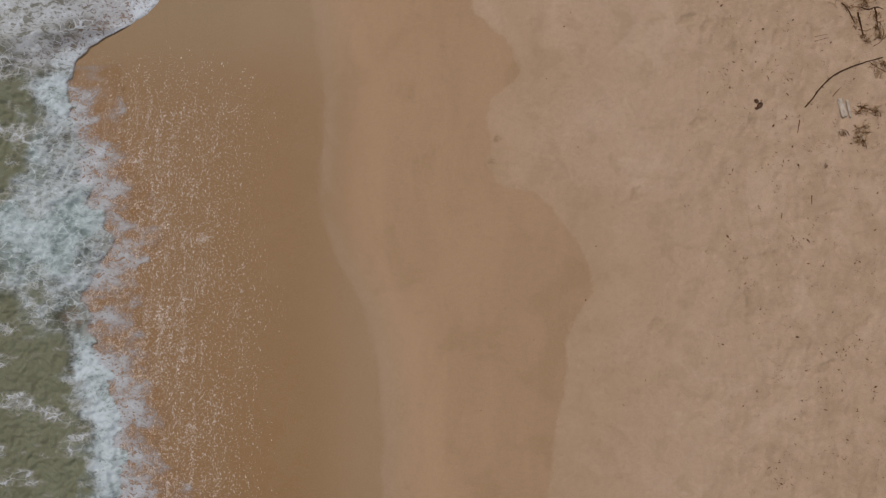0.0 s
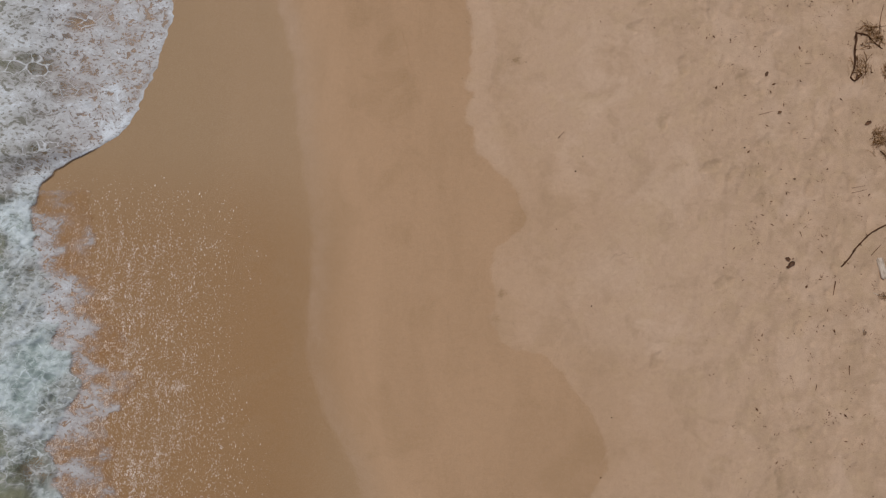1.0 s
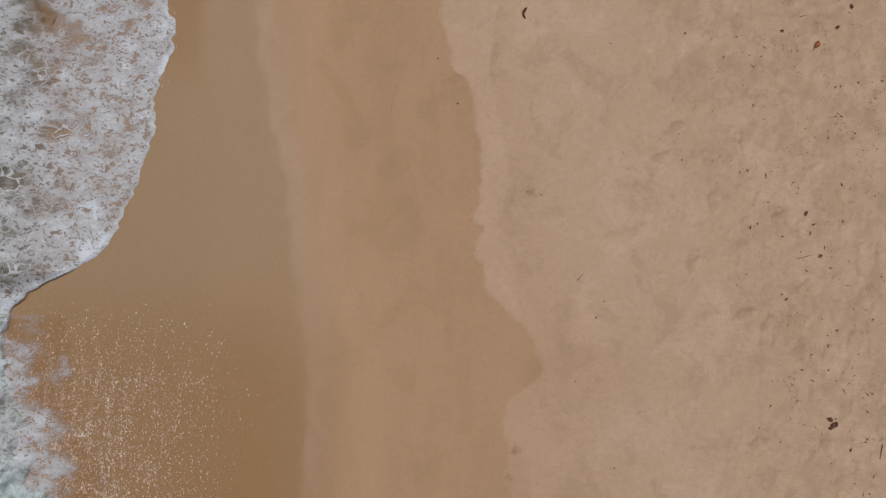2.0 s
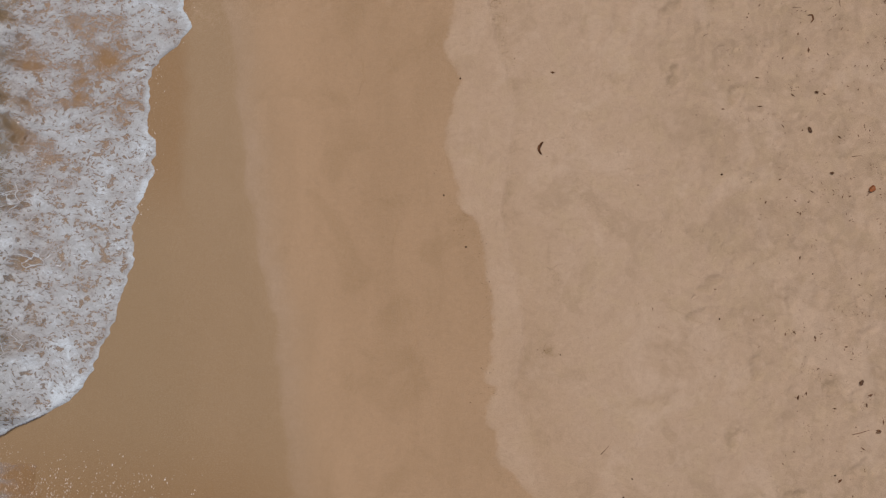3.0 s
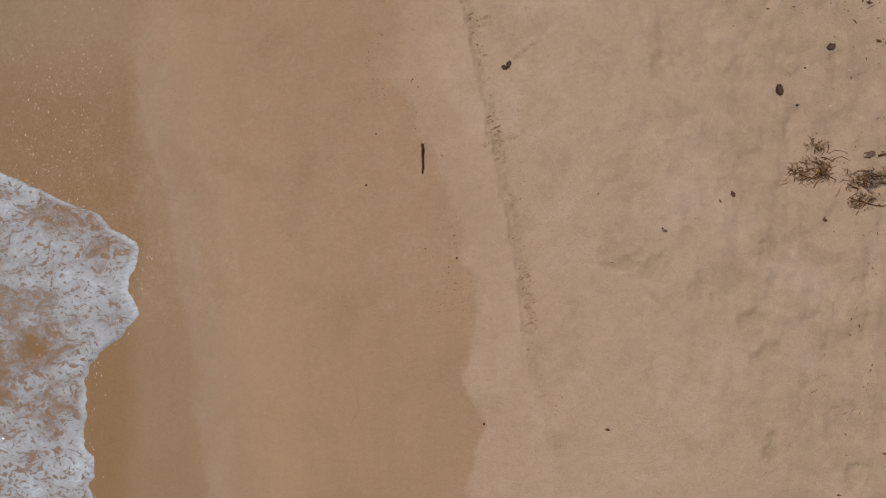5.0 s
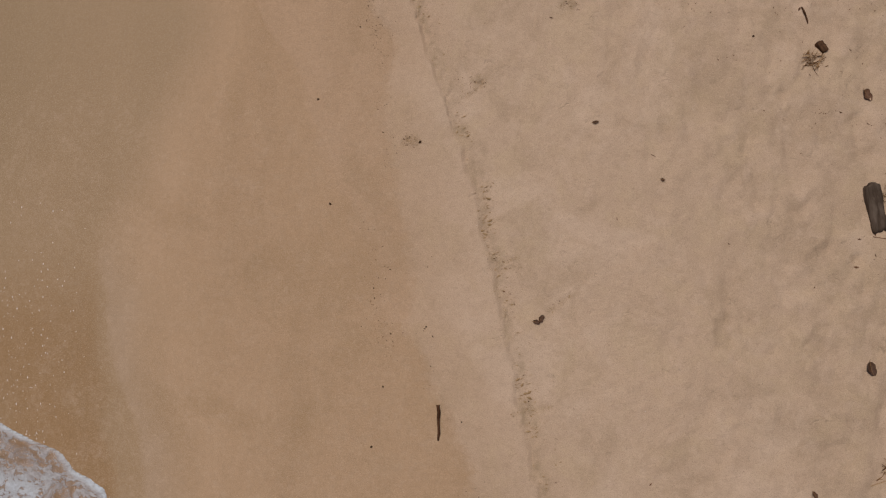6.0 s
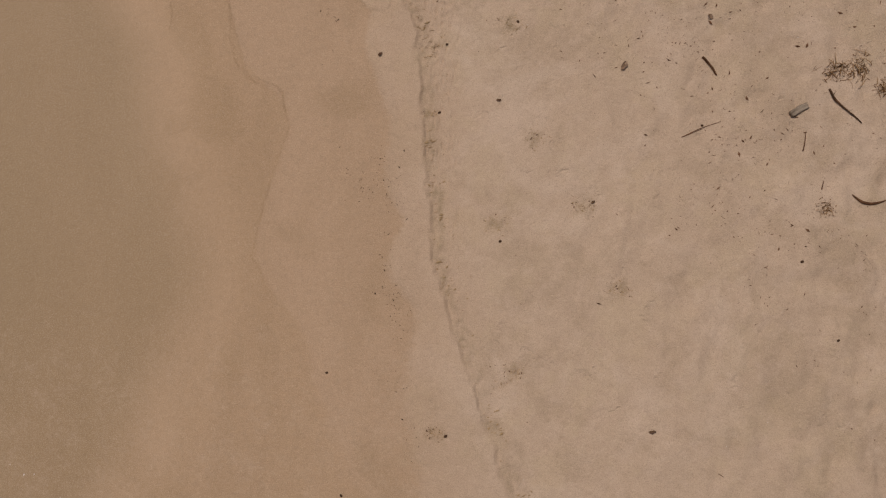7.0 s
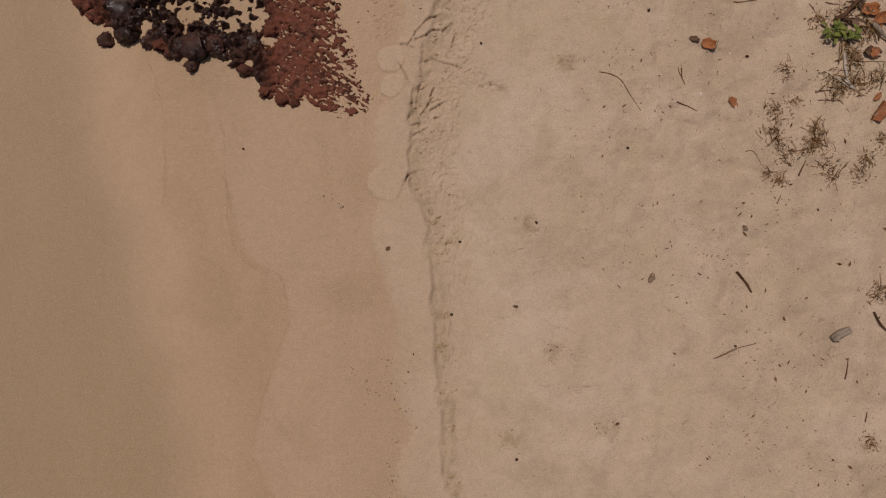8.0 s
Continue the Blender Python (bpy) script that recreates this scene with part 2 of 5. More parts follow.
def stem_material(name, dark, middle, pale):
    """Matted stems, each with a tone of its own."""
    g = Graph(name)
    own = g.tree.nodes.new("ShaderNodeNewGeometry").outputs["Random Per Island"]
    spots = g.noise(120.0, 3, 0.6)
    colour = g.mix(g.step(own, 0.0, 0.6), dark, middle)
    colour = g.mix(g.step(own, 0.55, 0.90, 0.0, 0.9), colour, pale)
    colour = g.mix(g.step(spots, 0.5, 0.7, 0.0, 0.5), colour, dark)
    return g.finish(colour, 0.85, g.bump(spots, 0.4, 0.0006), spec=0.05)


def leaf_material(name, one, two, vein):
    g = Graph(name)
    place = g.tree.nodes.new("ShaderNodeTexCoord").outputs["Object"]
    spots = g.noise(60.0, 4, 0.65, place=place)
    colour = g.mix(g.random(), one, two)
    colour = g.mix(g.step(spots, 0.52, 0.70, 0, 0.6), colour, vein)
    return g.finish(colour, 0.6, g.bump(spots, 0.5, 0.0006), spec=0.2)


SAND, WATER, ROCK = sand_material(), water_material(), rock_material()
DRIFTWOOD = wood_material("weathered_dark_wood", (0.040, 0.017, 0.008), (0.135, 0.062, 0.032))
GREY_WOOD = wood_material("weathered_grey_wood", (0.17, 0.120, 0.084), (0.40, 0.31, 0.23))
PALE_WOOD = wood_material("bleached_wood", (0.42, 0.33, 0.26), (0.72, 0.63, 0.54))
BOARD_WOOD = wood_material("charred_board_wood", (0.050, 0.034, 0.025), (0.135, 0.100, 0.078))
BARK = wood_material("bark", (0.070, 0.027, 0.012), (0.215, 0.100, 0.050))
WEED = stem_material("dried_weed", (0.090, 0.040, 0.014), (0.270, 0.140, 0.060), (0.52, 0.34, 0.19))
GREY_WEED = stem_material("grey_weed", (0.100, 0.074, 0.058), (0.270, 0.215, 0.175), (0.44, 0.37, 0.31))
STRAW = stem_material("dry_straw", (0.090, 0.042, 0.014), (0.270, 0.150, 0.068), (0.52, 0.36, 0.21))
LITTER = wood_material("brown_litter", (0.085, 0.036, 0.018), (0.230, 0.115, 0.062))
SEED = wood_material("dark_seed", (0.034, 0.015, 0.008), (0.090, 0.045, 0.024), 0.6)
CRUMB = wood_material("damp_sand_crumb", (0.34, 0.215, 0.105), (0.50, 0.335, 0.185))
CLOD = wood_material("dry_sand_clod", (0.46, 0.31, 0.20), (0.68, 0.50, 0.37))
SHELL = leaf_material("bleached_shell", (0.76, 0.67, 0.56), (0.68, 0.58, 0.48), (0.58, 0.47, 0.38))
LEAF_BROWN = leaf_material("brown_leaf", (0.150, 0.072, 0.040), (0.085, 0.043, 0.025), (0.045, 0.024, 0.015))
LEAF_ORANGE = leaf_material("orange_leaf", (0.37, 0.126, 0.044), (0.26, 0.090, 0.036), (0.13, 0.055, 0.03))
LEAF_GREY = leaf_material("grey_leaf", (0.25, 0.155, 0.100), (0.16, 0.095, 0.060), (0.07, 0.040, 0.026))
LEAF_GREEN = leaf_material("green_leaf", (0.165, 0.165, 0.030), (0.070, 0.086, 0.016), (0.22, 0.19, 0.050))


# ---- the shape of the beach ----
class Noise2:
    """Gradient noise over arrays, for the relief of sand, water and rock."""

    def __init__(self, seed):
        r = np.random.RandomState(seed)
        self.perm = np.concatenate([r.permutation(256)] * 2)
        turn = r.rand(256) * 2 * np.pi
        self.gx, self.gy = np.cos(turn), np.sin(turn)

    def one(self, x, y):
        x0, y0 = np.floor(x).astype(int), np.floor(y).astype(int)
        fx, fy = x - x0, y - y0
        u, v = fx * fx * fx * (fx * (fx * 6 - 15) + 10), fy * fy * fy * (fy * (fy * 6 - 15) + 10)

        def corner(dx, dy):
            h = self.perm[(self.perm[(x0 + dx) & 255] + y0 + dy) & 255]
            return self.gx[h] * (fx - dx) + self.gy[h] * (fy - dy)

        low = corner(0, 0) * (1 - u) + corner(1, 0) * u
        high = corner(0, 1) * (1 - u) + corner(1, 1) * u
        return 1.5 * (low * (1 - v) + high * v)

    def __call__(self, x, y, octaves=3, gain=0.5):
        total, size = 0.0, 1.0
        for k in range(octaves):
            total = total + size * self.one(x * 2 ** k + 17.3 * k, y * 2 ** k - 9.1 * k)
            size *= gain
        return total


def soft(x):
    return np.logaddexp(0, x)


def ease(x, lo, hi):
    t = np.clip((x - lo) / (hi - lo), 0, 1)
    return t * t * (3 - 2 * t)


def follow(y, line, round_off=0.08):
    """The line's x at y; the line runs up the beach as y, x, y, x ..."""
    at = lambda v: np.interp(v, line[0::2], line[1::2])
    return (at(y - 2 * round_off) + 2 * at(y - round_off) + 3 * at(y) + 2 * at(y + round_off) + at(y + 2 * round_off)) / 9


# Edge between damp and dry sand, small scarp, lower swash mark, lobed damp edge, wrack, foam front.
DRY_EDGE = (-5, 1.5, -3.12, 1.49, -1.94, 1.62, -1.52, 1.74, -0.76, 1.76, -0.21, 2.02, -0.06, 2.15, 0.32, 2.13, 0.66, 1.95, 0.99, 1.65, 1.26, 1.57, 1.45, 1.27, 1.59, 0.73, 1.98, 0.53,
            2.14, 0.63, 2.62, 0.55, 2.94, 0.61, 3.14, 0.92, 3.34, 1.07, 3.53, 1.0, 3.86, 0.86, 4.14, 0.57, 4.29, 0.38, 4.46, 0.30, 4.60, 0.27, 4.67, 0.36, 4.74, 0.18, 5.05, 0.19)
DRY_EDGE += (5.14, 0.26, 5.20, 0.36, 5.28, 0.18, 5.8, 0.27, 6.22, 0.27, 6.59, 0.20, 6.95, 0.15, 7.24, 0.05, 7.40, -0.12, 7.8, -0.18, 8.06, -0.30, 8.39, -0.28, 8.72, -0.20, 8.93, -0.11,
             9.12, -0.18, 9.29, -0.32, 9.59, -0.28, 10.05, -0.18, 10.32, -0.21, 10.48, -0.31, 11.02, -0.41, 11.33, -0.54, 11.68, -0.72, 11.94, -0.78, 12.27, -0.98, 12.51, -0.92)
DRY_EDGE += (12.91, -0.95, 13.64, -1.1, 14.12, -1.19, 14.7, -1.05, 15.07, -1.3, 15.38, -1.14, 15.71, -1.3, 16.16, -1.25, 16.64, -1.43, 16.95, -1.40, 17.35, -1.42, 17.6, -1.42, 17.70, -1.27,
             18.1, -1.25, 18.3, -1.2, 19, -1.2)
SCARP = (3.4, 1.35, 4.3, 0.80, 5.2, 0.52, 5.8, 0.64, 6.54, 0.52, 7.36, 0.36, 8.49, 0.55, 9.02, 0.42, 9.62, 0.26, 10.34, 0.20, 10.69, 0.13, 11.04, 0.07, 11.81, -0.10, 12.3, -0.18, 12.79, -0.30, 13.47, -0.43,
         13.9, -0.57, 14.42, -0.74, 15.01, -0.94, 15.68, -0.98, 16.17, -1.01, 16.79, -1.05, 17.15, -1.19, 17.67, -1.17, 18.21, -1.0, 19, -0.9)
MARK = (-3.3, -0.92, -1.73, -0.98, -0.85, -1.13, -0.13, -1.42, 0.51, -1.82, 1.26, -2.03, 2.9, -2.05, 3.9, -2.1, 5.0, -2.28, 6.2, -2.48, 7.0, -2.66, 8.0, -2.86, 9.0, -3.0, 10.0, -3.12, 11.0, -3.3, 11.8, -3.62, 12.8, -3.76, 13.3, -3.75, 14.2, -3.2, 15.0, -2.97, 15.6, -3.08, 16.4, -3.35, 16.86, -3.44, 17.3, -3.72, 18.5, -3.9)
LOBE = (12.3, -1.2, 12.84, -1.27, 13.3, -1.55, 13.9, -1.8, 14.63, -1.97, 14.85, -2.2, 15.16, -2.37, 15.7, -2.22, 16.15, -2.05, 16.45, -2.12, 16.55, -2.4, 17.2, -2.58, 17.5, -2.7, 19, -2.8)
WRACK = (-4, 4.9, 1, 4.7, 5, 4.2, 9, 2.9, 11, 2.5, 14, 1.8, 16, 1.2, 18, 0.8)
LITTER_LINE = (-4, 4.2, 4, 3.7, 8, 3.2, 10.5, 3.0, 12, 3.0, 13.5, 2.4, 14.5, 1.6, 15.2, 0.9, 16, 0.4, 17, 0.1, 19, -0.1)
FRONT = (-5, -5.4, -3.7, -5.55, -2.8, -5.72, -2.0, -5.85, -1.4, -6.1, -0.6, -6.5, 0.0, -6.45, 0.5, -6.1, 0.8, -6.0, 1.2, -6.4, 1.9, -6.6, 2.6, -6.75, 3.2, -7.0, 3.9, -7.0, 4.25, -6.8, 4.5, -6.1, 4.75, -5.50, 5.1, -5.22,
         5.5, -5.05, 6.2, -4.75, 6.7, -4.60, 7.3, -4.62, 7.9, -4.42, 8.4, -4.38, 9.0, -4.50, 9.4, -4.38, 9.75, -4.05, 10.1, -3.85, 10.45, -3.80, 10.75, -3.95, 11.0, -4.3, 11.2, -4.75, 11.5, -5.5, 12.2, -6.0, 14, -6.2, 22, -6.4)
FOOTPRINTS = ((3.83, 3.97), (4.21, 3.62), (4.30, 4.42), (4.38, -0.14), (3.05, -0.53), (5.44, -1.11), (3.60, 6.26), (4.04, 5.31), (4.25, 5.15), (2.91, 4.70), (4.16, 4.00),
              (4.49, 2.49), (3.69, 2.48), (2.79, 1.42), (4.30, 0.28), (4.69, 0.51), (2.36, 8.85), (3.03, 8.62), (2.55, 6.06), (3.19, 5.49), (3.54, 4.07), (1.37, 10.42),
              (1.80, 10.30), (2.24, 9.96), (2.81, 9.88), (2.73, 6.44), (2.33, 9.65), (1.47, 12.26), (1.14, 10.45), (2.37, 10.56), (2.14, 12.19))
SCRAPES = ((0.91, 5.65), (-0.48, 15.35), (0.13, 15.46), (-0.36, 14.29), (0.35, 14.87), (-0.92, 13.83), (-0.36, 16.78), (-0.20, 15.96), (-0.11, 17.87), (0.62, 1.95), (0.72, 2.3))
LOBES = ((-1.30, 17.98, 0.10), (-1.29, 17.79, 0.09), (-0.79, 18.02, 0.068), (-0.93, 18.17, 0.055), (-1.34, 17.10, 0.135))
CRACKS = (((-1.18, 18.06), (-1.11, 18.16), (-1.03, 18.24), (-0.96, 18.26)), ((-1.12, 18.10), (-1.05, 18.12), (-1.0, 18.16), (-0.93, 18.145), (-0.88, 18.18)), ((-0.87, 18.03), (-0.85, 18.10)),
          ((-1.01, 17.96), (-0.95, 17.93), (-0.83, 17.89)), ((-1.24, 17.94), (-1.21, 17.88), (-1.17, 17.79)), ((-1.18, 17.54), (-1.15, 17.61), (-1.15, 17.73)), ((-1.12, 17.64), (-1.10, 17.77)),
          ((-1.02, 17.69), (-0.99, 17.76)), ((-1.09, 17.57), (-1.07, 17.59), (-1.01, 17.68)), ((-1.02, 17.60), (-0.92, 17.65)), ((-1.01, 17.65), (-0.96, 17.67)), ((-1.16, 17.50), (-1.10, 17.51)),
          ((-0.99, 17.54), (-0.94, 17.56)), ((-1.14, 17.43), (-1.07, 17.46)), ((-1.20, 17.10), (-1.18, 17.15), (-1.10, 17.18)), ((-1.23, 18.08), (-1.14, 18.04)))
SWASH_LINES = (((-3.19, 18.11), (-3.07, 17.71), (-3.06, 17.36), (-3.07, 17.01)), ((-2.63, 17.77), (-2.57, 17.42), (-2.56, 17.08), (-2.51, 16.70), (-2.38, 16.58), (-2.13, 16.45), (-2.07, 16.28)),
               ((-1.38, 9.36), (-1.36, 9.05), (-1.44, 8.84)), ((-0.89, 7.23), (-0.99, 6.8)), ((-0.76, 6.24), (-0.64, 5.76), (-0.73, 5.48)), ((-1.66, 11.59), (-1.58, 11.33)), ((-1.59, 9.96), (-1.49, 9.66), (-1.53, 9.4)))
TRAILS = (((-0.29, 12.89), (-0.23, 12.81), (-0.14, 12.82), (-0.05, 12.84)),
          ((-0.10, 11.59), (0.03, 11.62), (0.19, 11.66)),
          ((0.18, 12.41), (0.28, 12.48), (0.36, 12.55)),
          ((-0.53, 14.16), (-0.41, 14.21), (-0.34, 14.27), (-0.33, 14.33)),
          ((-0.30, 12.75), (-0.16, 12.76), (-0.03, 12.77)),
          ((-1.00, 16.18), (-0.93, 16.17), (-0.88, 16.18)),
          ((-1.00, 16.66), (-0.83, 16.67)),
          ((-0.68, 17.74), (-0.60, 17.75), (-0.52, 17.72)),
          ((-1.00, 13.83), (-0.92, 13.84), (-0.84, 13.82)),)
SEA = -1.22
N1, N2, N3, N4 = Noise2(3), Noise2(8), Noise2(21), Noise2(40)


def profile(x, y):
    """The smooth beach: a steep foreshore, a gentler back beach, a sea bed."""
    hinge = 1.1127 - 0.225 * soft((y - 10) / 1.5)
    z = 0.0698 * x - 0.2357 * 0.7 * soft(-(x - hinge) / 0.7) + 0.165 * soft(1.1127 / 0.7) + 0.14 * soft(-(x + 2.2))
    return np.maximum(z, -9 + 0.5 * np.tanh(z / 9))


def beach(x, y):
    """Height of the sand, and the shapes of its damp, stirred, crusted and darkened places."""
    near = ease(x, -9, -7) * ease(x, 9, 7) * ease(y, -7, -5) * ease(y, 22, 20)
    fray = (0.035 - 0.022 * ease(y, 12, 15)) * N1(x * 3.2, y * 3.2, 4, 0.62)
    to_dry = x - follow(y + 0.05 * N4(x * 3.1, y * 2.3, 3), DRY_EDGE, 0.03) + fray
    ragged = 0.035 * N2(x * 6, y * 6, 3)
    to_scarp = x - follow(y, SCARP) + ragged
    high = 0.55 * ease(y, 3.6, 5.5) + 0.45 * ease(y, 8.6, 10.5)
    to_wrack = x - follow(y, WRACK)
    wrack = ease(to_wrack, -1.3, 0.2)
    z = profile(x, y)
    z = z + near * 0.010 * N3(x * 0.8, y * 0.5, 2) * ease(to_dry, -1.5, 0.5)
    rumpled = ease(to_wrack, -2.2, -0.6)
    z = z + near * 0.0135 * (1 + 0.7 * ease(y, 8.5, 10) * ease(y, 16.5, 14.5)) * N1(x * 4.8 + 0.8 * N2(x, y, 1), y * 2.5, 3) * (0.20 + 0.80 * rumpled) * ease(to_dry, 0.0, 0.8)
    z = z + near * 0.0032 * N4(x * 11 + N2(x * 2, y * 2, 1), y * 11, 2) * ease(to_dry, 0.2, 1.0)
    lumps = N4(x * 5.5, y * 4.0, 2)
    z = z - near * 0.016 * wrack * ease(lumps, 0.25, 0.75)
    trampled = wrack * ease(N1(x * 0.9 + 5, y * 0.9, 3), -0.15, 0.45)
    z = z + near * trampled * (0.0042 * N2(x * 13, y * 13, 3) + 0.004 * np.abs(N3(x * 7, y * 7, 2)))
    # The thin crust that the last high swash left ends in a crumbling edge.
    crumble = N3(x * 18, y * 18, 2)
    z = z + high * (0.022 * ease(to_scarp, 0.030, -0.015) * ease(to_dry, -0.06, 0.10) + 0.010 * ease(np.abs(to_scarp - 0.07), 0.11, 0.0) * crumble)
    stir_and_shade = np.zeros_like(z)
    for k, (fx, fy) in enumerate(FOOTPRINTS):
        turn = 0.9 + 0.8 * math.sin(k * 2.4)
        u = (x - fx) * math.cos(turn) + (y - fy) * math.sin(turn)
        v = -(x - fx) * math.sin(turn) + (y - fy) * math.cos(turn)
        d = np.sqrt((u / 0.15) ** 2 + (v / 0.075) ** 2) + 0.55 * N2(x * 11, y * 11, 3)
        z = z - 0.013 * ease(d, 1.0, 0.6) + 0.006 * ease(np.abs(d - 1.3), 0.45, 0.0)
        stir_and_shade = np.maximum(stir_and_shade, 0.38 * ease(d, 1.05, 0.8))
    for k, (fx, fy) in enumerate(SCRAPES):
        d = np.sqrt((x - fx) ** 2 + (y - fy) ** 2) / 0.085 + 0.5 * N2(x * 16, y * 16, 3)
        z = z + 0.006 * ease(d, 1.2, 0.3) * N4(x * 40, y * 40, 2)
        stir_and_shade = np.maximum(stir_and_shade, 0.85 * ease(d, 1.1, 0.4) * (0.7 + 0.6 * crumble))
    lobe = np.zeros_like(z)
    for lx, ly, size in LOBES:
        d = np.sqrt((x - lx) ** 2 + (y - ly) ** 2) / size + 0.12 * N2(x * 9, y * 9, 2)
        lobe = np.maximum(lobe, ease(d, 1.02, 0.86))
    z = z + 0.008 * lobe
    to_dry = np.maximum(to_dry, 0.10 * (lobe - 0.5))
    for line in CRACKS:
        for (ax, ay), (bx, by) in zip(line, line[1:]):
            t = np.clip(((x - ax) * (bx - ax) + (y - ay) * (by - ay)) / ((bx - ax) ** 2 + (by - ay) ** 2), 0, 1)
            d = np.hypot(x - ax - t * (bx - ax), y - ay - t * (by - ay)) + 0.004 * N3(x * 45, y * 45, 2) + 0.004 * N1(x * 12, y * 12, 2)
            side = (x - ax) * (by - ay) - (y - ay) * (bx - ax)
            side = side / math.hypot(bx - ax, by - ay)
            z = z - 0.030 * ease(d, 0.0065, 0.001) * (0.65 + 0.8 * N2(x * 14, y * 14, 1)) + 0.007 * ease(d, 0.05, 0.008) * ease(side, 0.01, -0.01)
            # Crack floors are darkened in colour too, deepening their shade.
            stir_and_shade = np.maximum(stir_and_shade, 0.8 * ease(d, 0.006, 0.002))
    for line in TRAILS:
        for (ax, ay), (bx, by) in zip(line, line[1:]):
            t = np.clip(((x - ax) * (bx - ax) + (y - ay) * (by - ay)) / ((bx - ax) ** 2 + (by - ay) ** 2), 0, 1)
            d = np.hypot(x - ax - t * (bx - ax), y - ay - t * (by - ay)) + 0.012 * N3(x * 25, y * 25, 2)
            z = z - 0.008 * ease(d, 0.022, 0.004)
            stir_and_shade = np.maximum(stir_and_shade, 0.6 * ease(d, 0.024, 0.006) * (0.6 + 0.8 * crumble))
    for line in SWASH_LINES:
        for (ax, ay), (bx, by) in zip(line, line[1:]):
            t = np.clip(((x - ax) * (bx - ax) + (y - ay) * (by - ay)) / ((bx - ax) ** 2 + (by - ay) ** 2), 0, 1)
            d = np.hypot(x - ax - t * (bx - ax), y - ay - t * (by - ay)) + 0.012 * N3(x * 6, y * 6, 2)
            z = z + 0.0035 * ease(np.abs(d), 0.03, 0.0)
    # Slumped, cracked sand beside the rocks.
    slump = ease(np.hypot((x + 0.98) / 0.34, (y - 17.85) / 0.5), 1.0, 0.6)
    pitted = ease(np.abs(to_scarp - 0.16 - 0.10 * ease(y, 16, 17.5)), 0.16, 0.05) * ease(y, 14, 16.5)
    for px, py, size in ((-1.38, 18.20, 0.13), (-1.30, 18.32, 0.10), (-0.70, 17.82, 0.12), (-0.58, 17.73, 0.08), (-0.66, 18.22, 0.12), (-0.72, 18.36, 0.1), (-0.98, 17.37, 0.2)):
        pitted = np.maximum(pitted, ease(np.hypot(x - px, y - py), size, 0.3 * size))
    z = z - 0.010 * pitted * ease(N2(x * 24, y * 24, 3, 0.7), 0.25, 0.6) + 0.004 * pitted * N4(x * 36, y * 36, 3, 0.7)
    z = z + slump * 0.004 * N4(x * 9, y * 9, 2)
    z = z + 0.05 * ease(np.hypot(x + 2.6, (y - 18.6) * 1.2), 1.1, 0.2)
    crust = ease(to_scarp, 0.05, -0.03) * ease(to_dry, -0.05, 0.1)
    crust = np.maximum(crust * ease(y, 3.2, 4.4) * (0.45 - 0.10 * ease(y, 12.5, 15)), lobe)
    # A darker, broken line along the foot of the scarp.
    scarp_line = high * ease(np.abs(to_scarp - 0.06), 0.04 + 0.05 * ease(y, 8.5, 10), 0.01) * (0.45 + 0.6 * crumble) * (0.25 + 0.75 * np.maximum(ease(y, 9, 11), ease(N1(x * 2.1, y * 2.1, 3), -0.1, 0.5)))
    shapes = dict(
        to_dry=to_dry * (1 - 0.62 * ease(y, 8.8, 10.4) * ease(y, 15.6, 14.0) * ease(np.abs(to_dry), 0.5, 0.2)),
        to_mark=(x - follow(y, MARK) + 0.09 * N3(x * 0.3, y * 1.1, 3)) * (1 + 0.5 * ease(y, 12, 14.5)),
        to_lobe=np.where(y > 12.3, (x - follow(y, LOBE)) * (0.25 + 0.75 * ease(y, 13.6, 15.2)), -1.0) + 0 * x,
        dryness=1 - (0.34 + 0.21 * ease(y, 7.5, 2.0) + 0.16 * ease(y, 10.5, 12.5)) * ease(to_dry, 1.2 + 1.0 * ease(y, 7.5, 2.0) - 0.4 * ease(y, 10.5, 12.5), 0.0) * (1 - 0.75 * crust * ease(y, 12.5, 10.5)),
        marked=ease(y, 13.4, 12.4) * (0.38 + 0.14 * ease(y, 2.0, -1.0) + 0.16 * ease(y, 3.5, 5.5) * ease(y, 11, 9.5)) * (0.75 + 0.35 * N3(x * 0.4, y * 0.7, 2)),
        seaward=ease(follow(y, MARK) - x, 0.2, 2.4),
        shore=np.maximum(ease(y, 5.4, 2.4) * ease(x, -0.6, -3.2), 0.75 * ease(x + 0.15 * N1(x * 0.9, y * 0.9, 3), -3.7, -3.95) * ease(y, 13.4, 12.0) * ease(y, 6.5, 8.5)),
        wrack=wrack, lobe=lobe, stir_and_shade=stir_and_shade, crust=crust, scarp_line=np.clip(scarp_line, 0, 1),
    )
    return z, shapes



